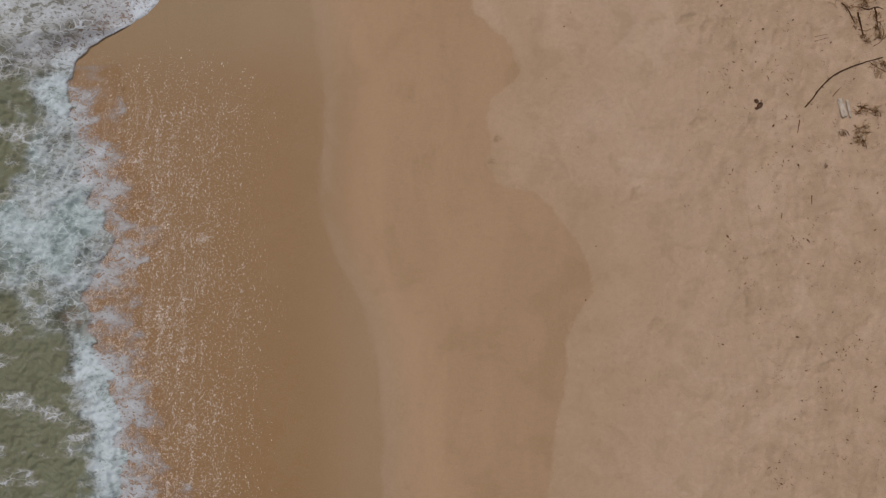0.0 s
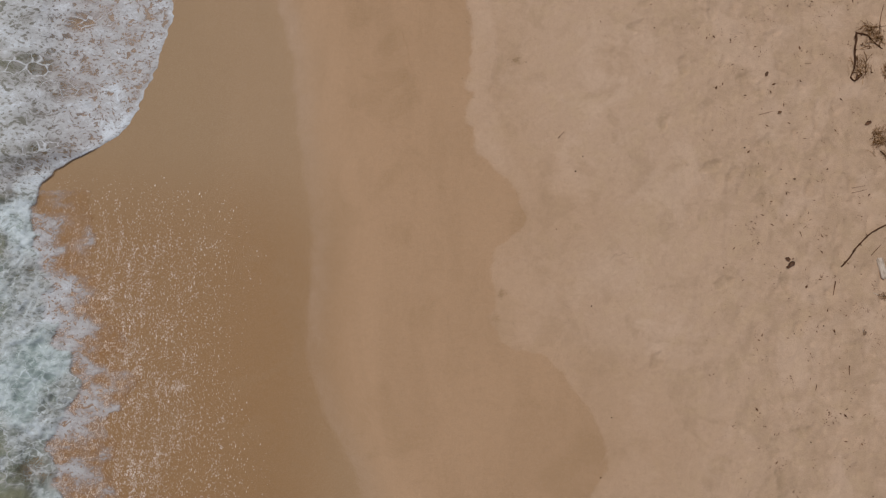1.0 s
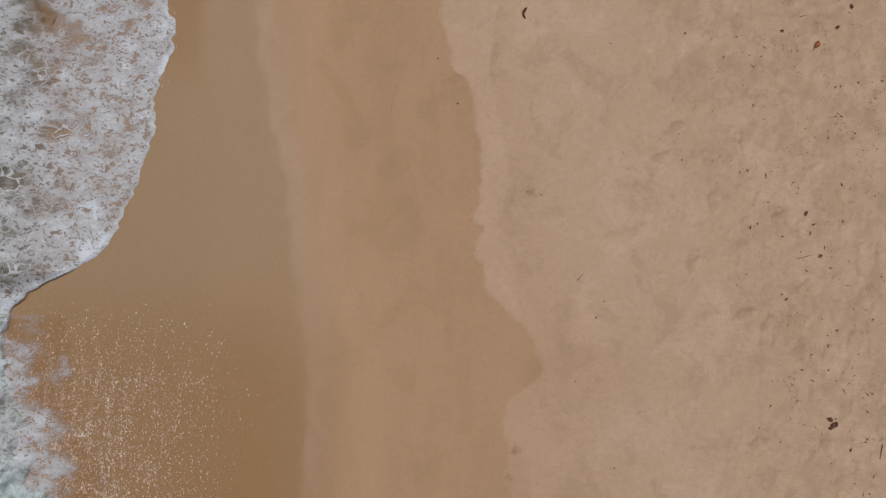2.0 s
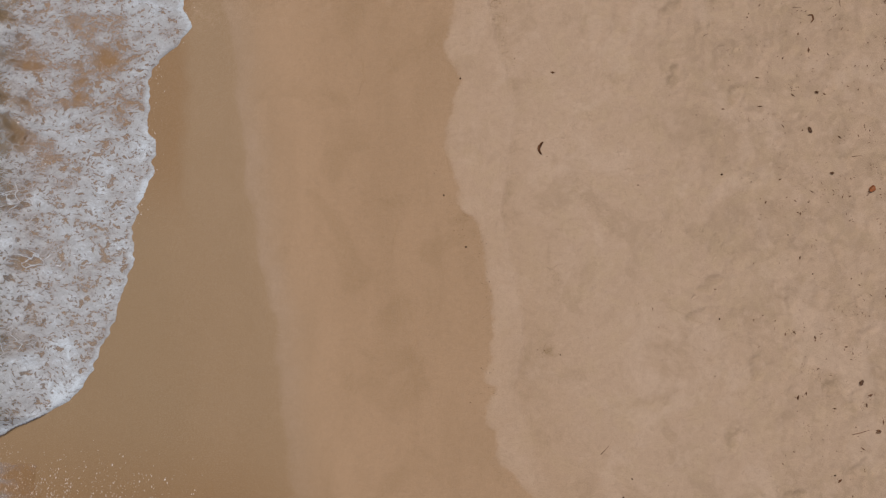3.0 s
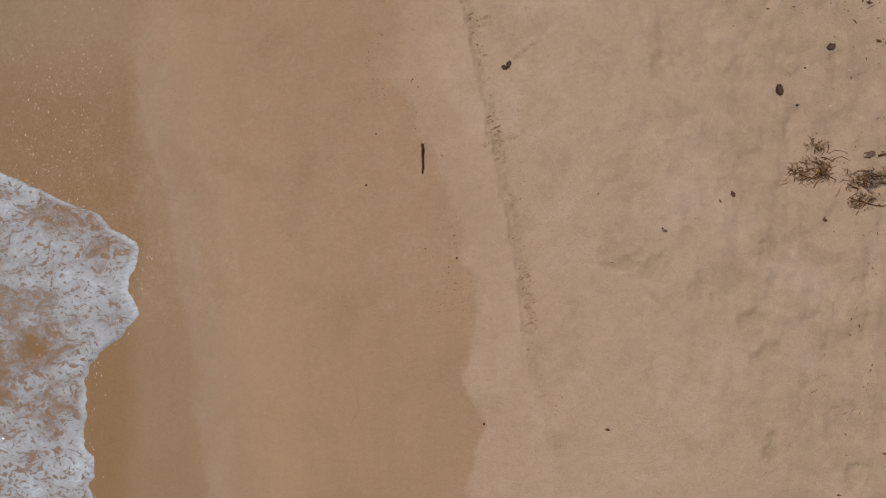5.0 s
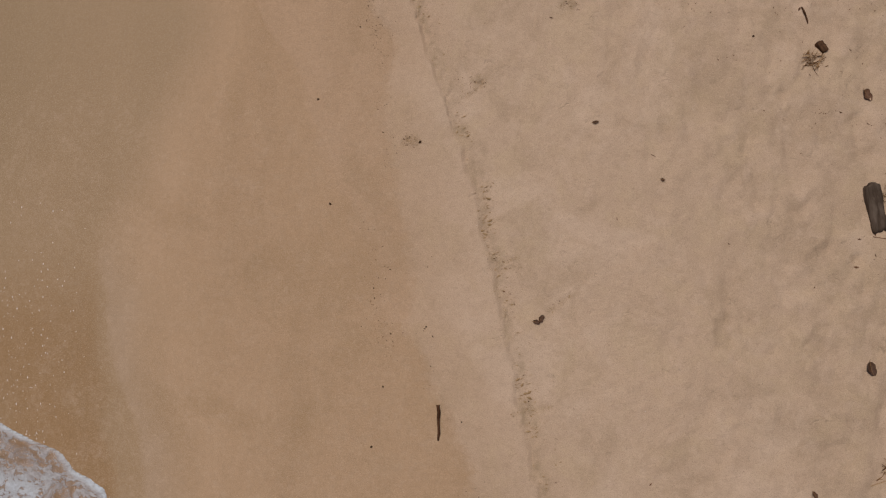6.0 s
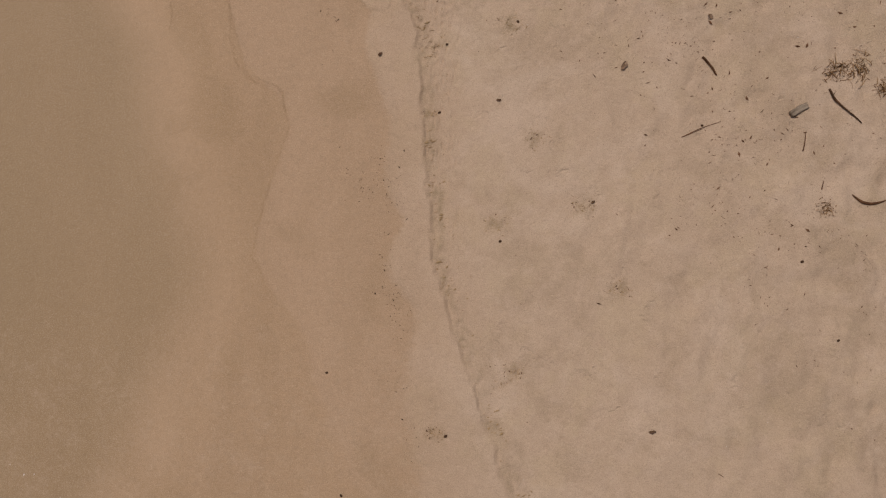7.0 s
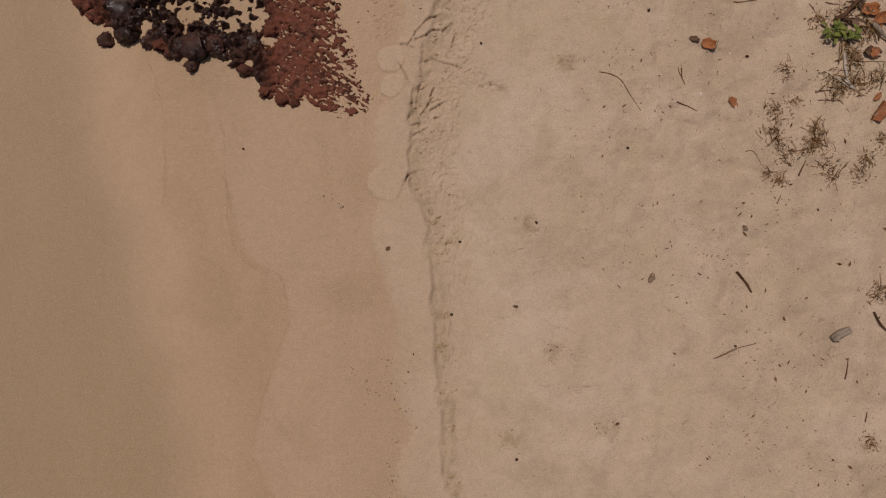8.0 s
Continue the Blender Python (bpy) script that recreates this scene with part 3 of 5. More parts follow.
def sheet(name, xs, ys, z, shapes, material):
    """One mesh over the grid of xs and ys, with its shapes stored on the points."""
    nx, ny = len(xs), len(ys)
    me = bpy.data.meshes.new(name)
    gx, gy = np.meshgrid(xs, ys)
    me.vertices.add(nx * ny)
    me.vertices.foreach_set("co", np.stack([gx, gy, z], -1).astype(np.float32).ravel())
    i = (np.arange(ny - 1)[:, None] * nx + np.arange(nx - 1)[None]).ravel()
    quads = np.stack([i, i + 1, i + nx + 1, i + nx], 1).astype(np.int32)
    me.loops.add(quads.size)
    me.loops.foreach_set("vertex_index", quads.ravel())
    me.polygons.add(len(quads))
    me.polygons.foreach_set("loop_start", np.arange(0, quads.size, 4, dtype=np.int32))
    me.polygons.foreach_set("use_smooth", np.ones(len(quads), bool))
    me.update(calc_edges=True)
    for key, value in shapes.items():
        me.attributes.new(key, "FLOAT", "POINT").data.foreach_set("value", value.astype(np.float32).ravel())
    me.materials.append(material)
    return new(name, me)


def spread(start, stop, fine, far, steps=26):
    """Even steps from start to stop, then ever longer ones out to far on both sides."""
    out = np.geomspace(fine, far, steps).cumsum()
    return np.concatenate([(start - out)[::-1], np.arange(start, stop, fine), stop + out])


xs = np.concatenate([spread(-8.4, -1.7, 0.035, 500)[:-26], np.arange(-1.7, -1.45, 0.016), np.arange(-1.45, -0.6, 0.006), np.arange(-0.6, 0.5, 0.016), spread(0.5, 6.9, 0.024, 500)[26:]])
ys = np.concatenate([spread(-4.8, 16.5, 0.026, 500)[:-26], np.arange(16.5, 17.0, 0.016), np.arange(17.0, 17.36, 0.009), np.arange(17.36, 18.42, 0.006), np.arange(18.42, 18.8, 0.016), spread(18.8, 19.4, 0.034, 500)[26:]])
gx, gy = np.meshgrid(xs, ys)
z, shapes = beach(gx, gy)
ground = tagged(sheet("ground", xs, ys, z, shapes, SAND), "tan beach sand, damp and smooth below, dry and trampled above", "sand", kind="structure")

GRID_X, GRID_Y, GRID_Z = xs.copy(), ys.copy(), z.copy()


def ground_z(x, y):
    """The sand's height at one spot, read off the built sheet."""
    i, j = int(np.searchsorted(GRID_X, x)) - 1, int(np.searchsorted(GRID_Y, y)) - 1
    u, v = (x - GRID_X[i]) / (GRID_X[i + 1] - GRID_X[i]), (y - GRID_Y[j]) / (GRID_Y[j + 1] - GRID_Y[j])
    low = GRID_Z[j, i] * (1 - u) + GRID_Z[j, i + 1] * u
    return float(low * (1 - v) + (GRID_Z[j + 1, i] * (1 - u) + GRID_Z[j + 1, i + 1] * u) * v)


def ground_heights(spots):
    """The same for many spots at once."""
    x, y = spots.T
    i, j = np.searchsorted(GRID_X, x) - 1, np.searchsorted(GRID_Y, y) - 1
    u, v = (x - GRID_X[i]) / (GRID_X[i + 1] - GRID_X[i]), (y - GRID_Y[j]) / (GRID_Y[j + 1] - GRID_Y[j])
    low = GRID_Z[j, i] * (1 - u) + GRID_Z[j, i + 1] * u
    return low * (1 - v) + (GRID_Z[j + 1, i] * (1 - u) + GRID_Z[j + 1, i + 1] * u) * v


# ---- the sea and its swash ----
xs = spread(-8.8, -3.2, 0.022, 500)[:-26]
ys = spread(-5, 13.8, 0.024, 500)
gx, gy = np.meshgrid(xs, ys)
floor_z = beach(gx, gy)[0]
surf = ease(gy, 4.6, 3.4)
# The front runs in small cusps: rounded lobes with sharp notches between them.
cusps = 0.13 * (0.5 - np.abs(N2(gx * 0.5, gy * 1.7, 1))) + 0.07 * (0.5 - np.abs(N4(gx * 0.8 + 9, gy * 4.2, 2)))
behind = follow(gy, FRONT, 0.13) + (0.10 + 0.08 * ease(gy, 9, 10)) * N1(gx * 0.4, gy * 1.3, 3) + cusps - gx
behind = behind + surf * (0.22 * N3(gx * 1.7, gy * 2.3, 3) + 0.07 * N1(gx * 7, gy * 7, 2))
swell = 0.05 * N3(gx * 0.9, gy * 0.5, 3) + 0.02 * N4(gx * 3.2, gy * 2.2, 3)
open_sea = SEA + swell + 0.06 * surf * ease(np.abs(behind - 0.45), 0.6, 0.0)
tongue = floor_z + 0.012 * ease(behind, -0.01, 0.12) + 0.010 * ease(behind, 0.0, 0.10) * ease(behind, 0.5, 0.1) - 0.02 * ease(behind, 0.02, -0.05) * (1 - surf)
froth = ease(behind, 0.0, 0.3)
swirl = 0.25 * N1(gx * 1.6, gy * 1.6, 2)
ridges = 0.5 - np.abs(N2(gx * 3.4 + swirl * 3, gy * 4.4 - swirl * 3, 3))
bubbly = froth * (0.008 * N2(gx * 7, gy * 9, 3) + 0.004 * N1(gx * 19, gy * 22, 2) + surf * (0.045 * ridges + 0.018 * N4(gx * 9, gy * 10, 3, 0.6)))
sea_z = np.maximum(np.minimum(open_sea, floor_z + 0.02 + 0.22 * np.maximum(behind, 0)), tongue) + bubbly
# A film of spent foam runs ahead of the surf, in tongues.
reach = 0.95 + 0.55 * N2(gx * 0.35 + 7, gy * 1.1, 3)
wash = surf * ease(behind, -reach - 0.12, -reach + 0.12) * ease(gy, 4.4, 3.4)
sea_z = np.where(behind < -0.06 + 0.06 * surf, floor_z - 0.05 + 0.054 * ease(wash, 0.0, 0.3), sea_z)
# Foam: a bright rim at the front, a veil and lace behind it, thinning in gaps; in the surf a broken roller and a churned patch.
uneven = ease(N2(gx * 0.9 + 3, gy * 1.6, 3), -0.5, 0.7)
rim = ease(behind, -0.02, 0.01) * ease(behind, 0.10 + 0.16 * uneven, 0.04) * (0.70 + 0.30 * uneven)
gaps = ease(N3(gx * 0.55 + 4, gy * 1.25, 3), 0.05, 0.65) * ease(behind, 0.35, 1.1)
field = ease(behind, -0.02, 0.02) * (0.73 - 0.11 * ease(gy, 8.2, 9.8) + 0.12 * N1(gx * 0.7, gy * 1.1, 2) + 0.08 * ease(behind, 0.5, 0.1) - 0.22 * gaps)
roller = ease(behind, 0.0, 0.05) * ease(behind, 0.85 + 0.3 * N2(gx * 1.1, gy * 1.1, 3), 0.35) * ease(np.abs(gy - 1.0), 1.3, 2.2)
churn = ease(np.hypot((gy - 1.1) / 2.2, (gx + 6.7) / 1.5) + 0.30 * N2(gx * 1.2, gy * 1.2, 3), 1.05, 0.55) * ease(behind, 0.0, 0.05)
streaks = 0.50 * ease(N4(gx * 1.0, gy * 2.4, 4), -0.1, 0.8) * ease(behind, 0.1, 0.4)
flecks = 0.5 - np.abs(N3(gx * 7.5 + swirl * 5, gy * 9.5, 3, 0.65))
surf_foam = np.maximum(np.maximum((0.86 + 0.24 * flecks) * roller, (0.50 + 0.30 * ridges + 0.32 * flecks) * churn), streaks)
spent = wash * ease(behind, 0.30, 0.0) * np.clip(0.36 + 0.30 * ease(behind, -0.7, 0.0) + 0.22 * N1(gx * 1.2, gy * 2.0, 3), 0.12, 0.8)
surf_foam = np.maximum(surf_foam, spent)
foam = np.clip(((1 - surf) * field + surf * surf_foam) * ease(behind, 5.2, 3.2), 0, 1)
murk = np.clip(np.maximum(ease(sea_z - floor_z, 0.03, 0.45), surf * ease(behind, 0.2, 0.8)), 0, 1)
milk = np.clip(surf * np.maximum(0.9 * roller, churn * (0.55 + 0.6 * ease(N1(gx * 0.8, gy * 0.8, 3), -0.4, 0.4))), 0, 1)
lacy = np.clip(ease(gy, 9.6, 7.2) * (1 - 0.75 * surf * np.maximum(roller, ease(behind, 0.05, -0.05))), 0.12, 1)
sea = tagged(sheet("water", xs, ys, sea_z, dict(foam=foam, murk=murk, milk=milk, rim=rim * (1 - 0.6 * surf), lacy=lacy), WATER), "shallow olive sea water with white foam washing onto sand", "sea water", kind="structure")


# ---- things ----
def part(name, bm, material, parent=None, label=""):
    me = bpy.data.meshes.new(name)
    bm.to_mesh(me)
    bm.free()
    me.materials.append(material)
    ob = new(name, me)
    ob.parent = parent
    return tagged(ob, label) if label else ob


def tube(bm, points, radii, sides=6):
    """A tapered tube along the points, closed at both ends."""
    rings, last = [], None
    for k, p in enumerate(points):
        way = (points[min(k + 1, len(points) - 1)] - points[max(k - 1, 0)]).normalized()
        across = way.orthogonal() if last is None else (last - way * last.dot(way))
        across = last = across.normalized()
        other = way.cross(across)
        rings.append([bm.verts.new(p + radii[k] * (math.cos(a) * across + math.sin(a) * other)) for a in (2 * math.pi * i / sides for i in range(sides))])
    for a, b in zip(rings, rings[1:]):
        for i in range(sides):
            bm.faces.new((a[i], a[(i + 1) % sides], b[(i + 1) % sides], b[i])).smooth = True
    bm.faces.new(rings[0][::-1])
    bm.faces.new(rings[-1])


STICKS = {
    "twig": (BARK, "thin dry brown twig lying on the sand", "twig"),
    "driftwood_branch": (DRIFTWOOD, "crooked dark driftwood branch washed up on dry sand", "branch"),
    "driftwood_stick": (DRIFTWOOD, "short dark stick of driftwood lying on sand", "stick"),
    "dry_pod": (BARK, "long curved dry brown seed pod on sand", "seed pod"),
    "driftwood_log": (GREY_WOOD, "weathered grey driftwood log beside dry weed", "log"),
    "bleached_twig": (PALE_WOOD, "bleached pale bare twig among dry weed", "twig"),
}


def stick(name, radius, *spots):
    """A twig or branch along the spots, bent and knotted, half sunk where it touches."""
    r = random.Random(repr(spots))
    material, label, category = STICKS[name]
    marks = [Vector((x, y, 0)) for x, y in spots]
    points = []
    for k in range(len(marks) - 1):
        steps = max(3, int((marks[k + 1] - marks[k]).length / 0.035))
        a, b = marks[k], marks[k + 1]
        before, after = marks[max(k - 1, 0)], marks[min(k + 2, len(marks) - 1)]
        for i in range(steps):
            t = i / steps
            points.append(0.5 * ((2 * a) + (b - before) * t + (2 * before - 5 * a + 4 * b - after) * t * t + (3 * a - before - 3 * b + after) * t ** 3))
    points.append(marks[-1])
    bow = r.uniform(0.3, 1.4) * radius
    radii = []
    for k, p in enumerate(points):
        t = k / (len(points) - 1)
        p.x += r.uniform(-0.3, 0.3) * radius
        p.y += r.uniform(-0.3, 0.3) * radius
        p.z = ground_z(p.x, p.y) + radius * 0.55 + bow * math.sin(math.pi * t)
        radii.append(radius * (0.4 + 0.9 * math.sin(math.pi * t) if name == "dry_pod" else r.uniform(0.8, 1.2) * (1.0 - 0.5 * t)))
    base = points[0].copy()
    bm = bmesh.new()
    tube(bm, [p - base for p in points], radii, 7)
    if name == "driftwood_branch":
        for k in range(2, len(points) - 1, 4):
            side = Vector((r.uniform(-1, 1), r.uniform(-1, 1), 0.25)).normalized() * radius * r.uniform(2, 5)
            start = points[k] - base
            tube(bm, [start, start + side * 0.6, start + side + Vector((0, 0, 0.2 * radius))], [radii[k] * 0.55, radii[k] * 0.4, radii[k] * 0.2], 5)
    ob = part(name, bm, material)
    ob.location = base
    return tagged(ob, label, category, group="driftwood and twigs")


def leaf(x, y, length, turn, tone, curl=0.95, blunt=0.55):
    """A fallen leaf: a curled blade with thickness, and its stalk."""
    r = random.Random(f"{x} {y}")
    material, word = {"b": (LEAF_BROWN, "dark brown"), "o": (LEAF_ORANGE, "orange brown"), "g": (LEAF_GREY, "grey brown"), "n": (LEAF_GREEN, "green")}[tone]
    thing = new("fallen_leaf")
    thing.matrix_basis = pose(x, y, ground_z(x, y) + 0.004, r.uniform(-8, 8), r.uniform(-8, 8), turn)
    tagged(thing, f"curled {word} fallen leaf lying on sand", "leaf", group="fallen leaves")
    wide, lop = length * r.uniform(0.50, 0.78), r.uniform(-0.25, 0.25)
    nu, nv, bm, grid = 10, 6, bmesh.new(), []
    for side in (0, 1):
        for i in range(nu + 1):
            for j in range(nv + 1):
                u, v = i / nu, 2 * j / nv - 1
                w = wide * 0.5 * (math.sin(math.pi * min(1, u * 0.93 + 0.05)) ** blunt) * (1 + lop * v) * (1 + (0.14 * math.sin(u * 11 + x * 9 + 2 * v) + 0.22 * noise.noise(Vector((u * 4, 7 * x, 3 * y + (v > 0))))) * abs(v))
                lift = curl * wide * (0.30 * v * v + 0.25 * (u - 0.5) ** 2 + 0.07 * math.sin(5 * u + 3 * v + y * 7))
                grid.append(bm.verts.new(((u - 0.5) * length, v * w, lift + 0.0016 * side)))
    at = lambda s, i, j: grid[s * (nu + 1) * (nv + 1) + i * (nv + 1) + j]
    for i in range(nu):
        for j in range(nv):
            bm.faces.new((at(0, i, j + 1), at(0, i + 1, j + 1), at(0, i + 1, j), at(0, i, j))).smooth = True
            bm.faces.new((at(1, i, j), at(1, i + 1, j), at(1, i + 1, j + 1), at(1, i, j + 1))).smooth = True
    for i in range(nu):
        for j in (0, nv):
            bm.faces.new((at(0, i, j), at(0, i + 1, j), at(1, i + 1, j), at(1, i, j)))
    for j in range(nv):
        for i in (0, nu):
            bm.faces.new((at(0, i, j), at(0, i, j + 1), at(1, i, j + 1), at(1, i, j)))
    bmesh.ops.recalc_face_normals(bm, faces=bm.faces)
    part("blade", bm, material, thing)
    bm = bmesh.new()
    rib = [Vector(((u - 0.5) * length, 0.0, curl * wide * 0.25 * (min(u, 1) - 0.5) ** 2 + 0.003)) for u in (-0.14, 0.0, 0.3, 0.6, 0.9)]
    tube(bm, rib, [0.0016, 0.0020, 0.0017, 0.0013, 0.0008], 5)
    part("stalk", bm, STRAW if tone != "n" else LEAF_GREEN, thing, "thin pale leaf stalk")
    return thing


def clump(x, y, a, b, material=None, label="flat matted clump of dry brown beach weed"):
    """A thin mat of dry stems, shreds and flakes in a few knots, with ragged outline and gaps."""
    r = random.Random(f"{x},{y}")
    base_z = ground_z(x, y)
    bm = bmesh.new()
    knots, coarse = [], min(1.0, max(a, b) / 0.13)
    for k in range(3 + int(200 * a * b)):
        t, d = r.uniform(0, 2 * math.pi), math.sqrt(r.random()) * 0.85
        lie = r.gauss(0.35 if a >= b else 1.3, 0.5)
        knots.append((a * d * math.cos(t), b * d * math.sin(t), r.uniform(0.012, 0.03) + 0.012 * coarse, lie))
    for k in range(int(60 + (7000 - 2000 * coarse) * a * b)):
        kx, ky, wide, lie = r.choice(knots)
        turn, long = r.gauss(lie, 1.1 - 0.5 * coarse), min(1.1 * max(a, b), r.choice((0.006, 0.010, 0.015, 0.022, 0.032 + 0.05 * coarse)) * r.uniform(0.7, 1.3) * (1 + 0.9 * max(0.0, coarse - 0.4)))
        p = Vector((kx + r.gauss(0, wide), ky + r.gauss(0, wide), 0)) - Vector((math.cos(turn), math.sin(turn), 0)) * long / 2
        bend, high = r.uniform(-1.2, 1.2), abs(r.gauss(0, 0.002 + 0.014 * coarse))
        points = []
        for i in range(4):
            z0 = ground_z(p.x + x, p.y + y) - base_z if i in (0, 3) else z0
            points.append(Vector((p.x, p.y, z0 + 0.002 + high * (0.8 + 0.4 * math.sin(2 * i)))))
            p = p + Vector((math.cos(turn), math.sin(turn), 0)) * long / 3
            turn += bend / 3
        s = r.uniform(0.0007, 0.0014) * r.choice((0.8, 0.8, 1, 1.3, 1.9)) * (0.7 + 1.1 * coarse)
        tube(bm, points, [s, s * 1.1, s, s * 0.5], 4)
    thing = new("weed_clump")
    thing.location = (x, y, base_z)
    tagged(part("tangle", bm, material or WEED, thing), kind="stuff")
    return tagged(thing, label, "dried weed", group="clumps of dry weed")


def pebble_mesh(seed):
    r = random.Random(seed)
    bm = bmesh.new()
    bmesh.ops.create_icosphere(bm, subdivisions=2, radius=1)
    for v in bm.verts:
        v.co *= 1 + 0.30 * noise.noise(v.co * 1.4 + Vector((seed * 3.1, 0, 0)))
        v.co.x *= 1.35
        v.co.z *= 0.62
    for f in bm.faces:
        f.smooth = True
    me = bpy.data.meshes.new("pebble")
    bm.to_mesh(me)
    bm.free()
    me.materials.append(SEED)
    return me


PEBBLES = [pebble_mesh(k) for k in range(5)]


def pebble(x, y):
    r = random.Random(f"{x};{y}")
    ob = new("dark_pebble", PEBBLES[r.randrange(5)])
    size = r.uniform(0.006, 0.0115)
    ob.matrix_basis = pose(x, y, ground_z(x, y) + size * 0.25, 0, 0, r.uniform(0, 360)) @ Matrix.Diagonal((size, size, size, 1))
    return tagged(ob, "small dark pebble half sunk in the sand", "pebble", group="dark pebbles")


def board(name, x, y, long, wide, thick, turn, material, label, seed):
    """A worn, split piece of sawn wood with rounded arrises and broken ends."""
    bm = bmesh.new()
    nu, nv = 26, 8
    top = {}
    for i in range(nu + 1):
        for j in range(nv + 1):
            u, v = i / nu * 2 - 1, j / nv * 2 - 1
            edge = max(0.0, max(abs(u) ** 14, abs(v) ** 6) - 0.15)
            worn = 0.10 * noise.noise(Vector((u * 3, v * 2, seed)))
            px = v * wide / 2 * (1 + 0.14 * noise.noise(Vector((u * 1.8, seed, v))) + 0.05 * noise.noise(Vector((u * 7, seed, v * 2)))) * (1 - 0.22 * abs(u) ** 9)
            py = u * long / 2 * (1 - 0.05 * v * v) + 0.16 * wide * abs(u) ** 3 * noise.noise(Vector((v * 2.4, seed + 5, u)))
            pz = thick * (1 - 0.45 * edge + 2.2 * worn - 0.25 * max(0.0, noise.noise(Vector((u * 2, v * 5, seed + 9)))))
            top[i, j] = bm.verts.new((px, py, pz)), bm.verts.new((px, py, -0.02))
    for i in range(nu):
        for j in range(nv):
            bm.faces.new([top[k][0] for k in ((i, j), (i, j + 1), (i + 1, j + 1), (i + 1, j))]).smooth = True
            bm.faces.new([top[k][1] for k in ((i + 1, j), (i + 1, j + 1), (i, j + 1), (i, j))])
    ring = [(0, j) for j in range(nv)] + [(i, nv) for i in range(nu)] + [(nu, j) for j in range(nv, 0, -1)] + [(i, 0) for i in range(nu, 0, -1)]
    for p, q in zip(ring, ring[1:] + ring[:1]):
        bm.faces.new((top[p][1], top[q][1], top[q][0], top[p][0]))
    bmesh.ops.recalc_face_normals(bm, faces=bm.faces)
    ob = part(name, bm, material)
    ob.matrix_basis = pose(x, y, ground_z(x, y) + 0.004, 0, -4, turn)
    return tagged(ob, label, "wood")


# ---- volcanic rocks at the upper end of the beach ----
def rock_bed():
    """Low red-brown bedrock that breaks through the sand in crumbling patches."""
    edge = ((-3.78, 18.66), (-3.68, 18.50), (-3.56, 18.39), (-3.27, 18.27), (-3.07, 18.13), (-2.91, 18.10), (-2.81, 18.02), (-2.63, 18.08), (-2.47, 17.98), (-2.29, 17.86),
            (-2.22, 17.75), (-2.11, 17.70), (-1.94, 17.72), (-1.72, 17.61), (-1.49, 17.57), (-1.43, 17.67), (-1.53, 17.82), (-1.56, 18.02), (-1.65, 18.23), (-1.72, 18.5), (-1.9, 18.95), (-4.0, 18.95))
    xs, ys = np.arange(-4.1, -1.3, 0.008), np.arange(17.45, 19.0, 0.008)
    gx, gy = np.meshgrid(xs, ys)
    inside, dist = np.zeros_like(gx, bool), np.full_like(gx, 9.0)
    for (ax, ay), (bx, by) in zip(edge, edge[1:] + edge[:1]):
        t = np.clip(((gx - ax) * (bx - ax) + (gy - ay) * (by - ay)) / ((bx - ax) ** 2 + (by - ay) ** 2), 0, 1)
        dist = np.minimum(dist, np.hypot(gx - ax - t * (bx - ax), gy - ay - t * (by - ay)))
        inside ^= ((ay > gy) != (by > gy)) & (gx < (bx - ax) * (gy - ay) / (by - ay + 1e-9) + ax)
    right = ease(gx, -2.35, -2.05)
    rag = ease(gx, -1.95, -1.65)
    depth = np.where(inside, dist, -dist) + 0.035 * N2(gx * 7, gy * 7, 3) + 0.075 * rag * N1(gx * 9 + gy * 7, gy * 22 - gx * 14, 4, 0.7)
    lumps = 1 - 1.6 * np.abs(N1(gx * 4.2, gy * 4.2, 3))
    crumbs = N3(gx * 13, gy * 16, 3, 0.65)
    shards = np.maximum(N1(gx * 6.5, gy * 7.5, 3), N2(gx * 6, gy * 7, 3)) - 0.25
    left_h = 0.06 * ease(depth, -0.01, 0.10) * np.clip(lumps, -1, 1) + 0.085 * shards + 0.026 * crumbs + 0.024 - 0.055 * ease(depth, 0.15, 0.32) * (1.0 - 0.8 * ease(gx, -3.05, -3.25)) + 0.05 * ease(depth, 0.1, 0.25) * N4(gx * 17, gy * 21, 3, 0.6)
    lie = gx * 0.80 - gy * 0.60
    over = gx * 0.60 + gy * 0.80
    slits = np.maximum(N2(lie * 9, over * 34, 3, 0.7), N3(gx * 10 + 5, gy * 30 + gx * 8, 3, 0.7))
    right_h = 0.020 + 0.009 * shards + 0.012 * N4(lie * 16, over * 48, 3, 0.7) - 0.080 * ease(slits, 0.74 - 0.44 * rag, 1.05 - 0.33 * rag) - 0.006 * rag
    h = left_h * (1 - right) + right_h * right + 0.012 * N4(gx * 30, gy * 30, 2)
    h = h - 0.25 * ease(depth, 0.02, -0.05)
    red = 0.16 + 0.52 * right + 0.30 * ease(gx, -3.4, -3.7)
    return tagged(sheet("bedrock", xs, ys, beach(gx, gy)[0] + h, dict(red=red), ROCK), "red brown volcanic bedrock breaking through the sand", "rock", kind="structure")


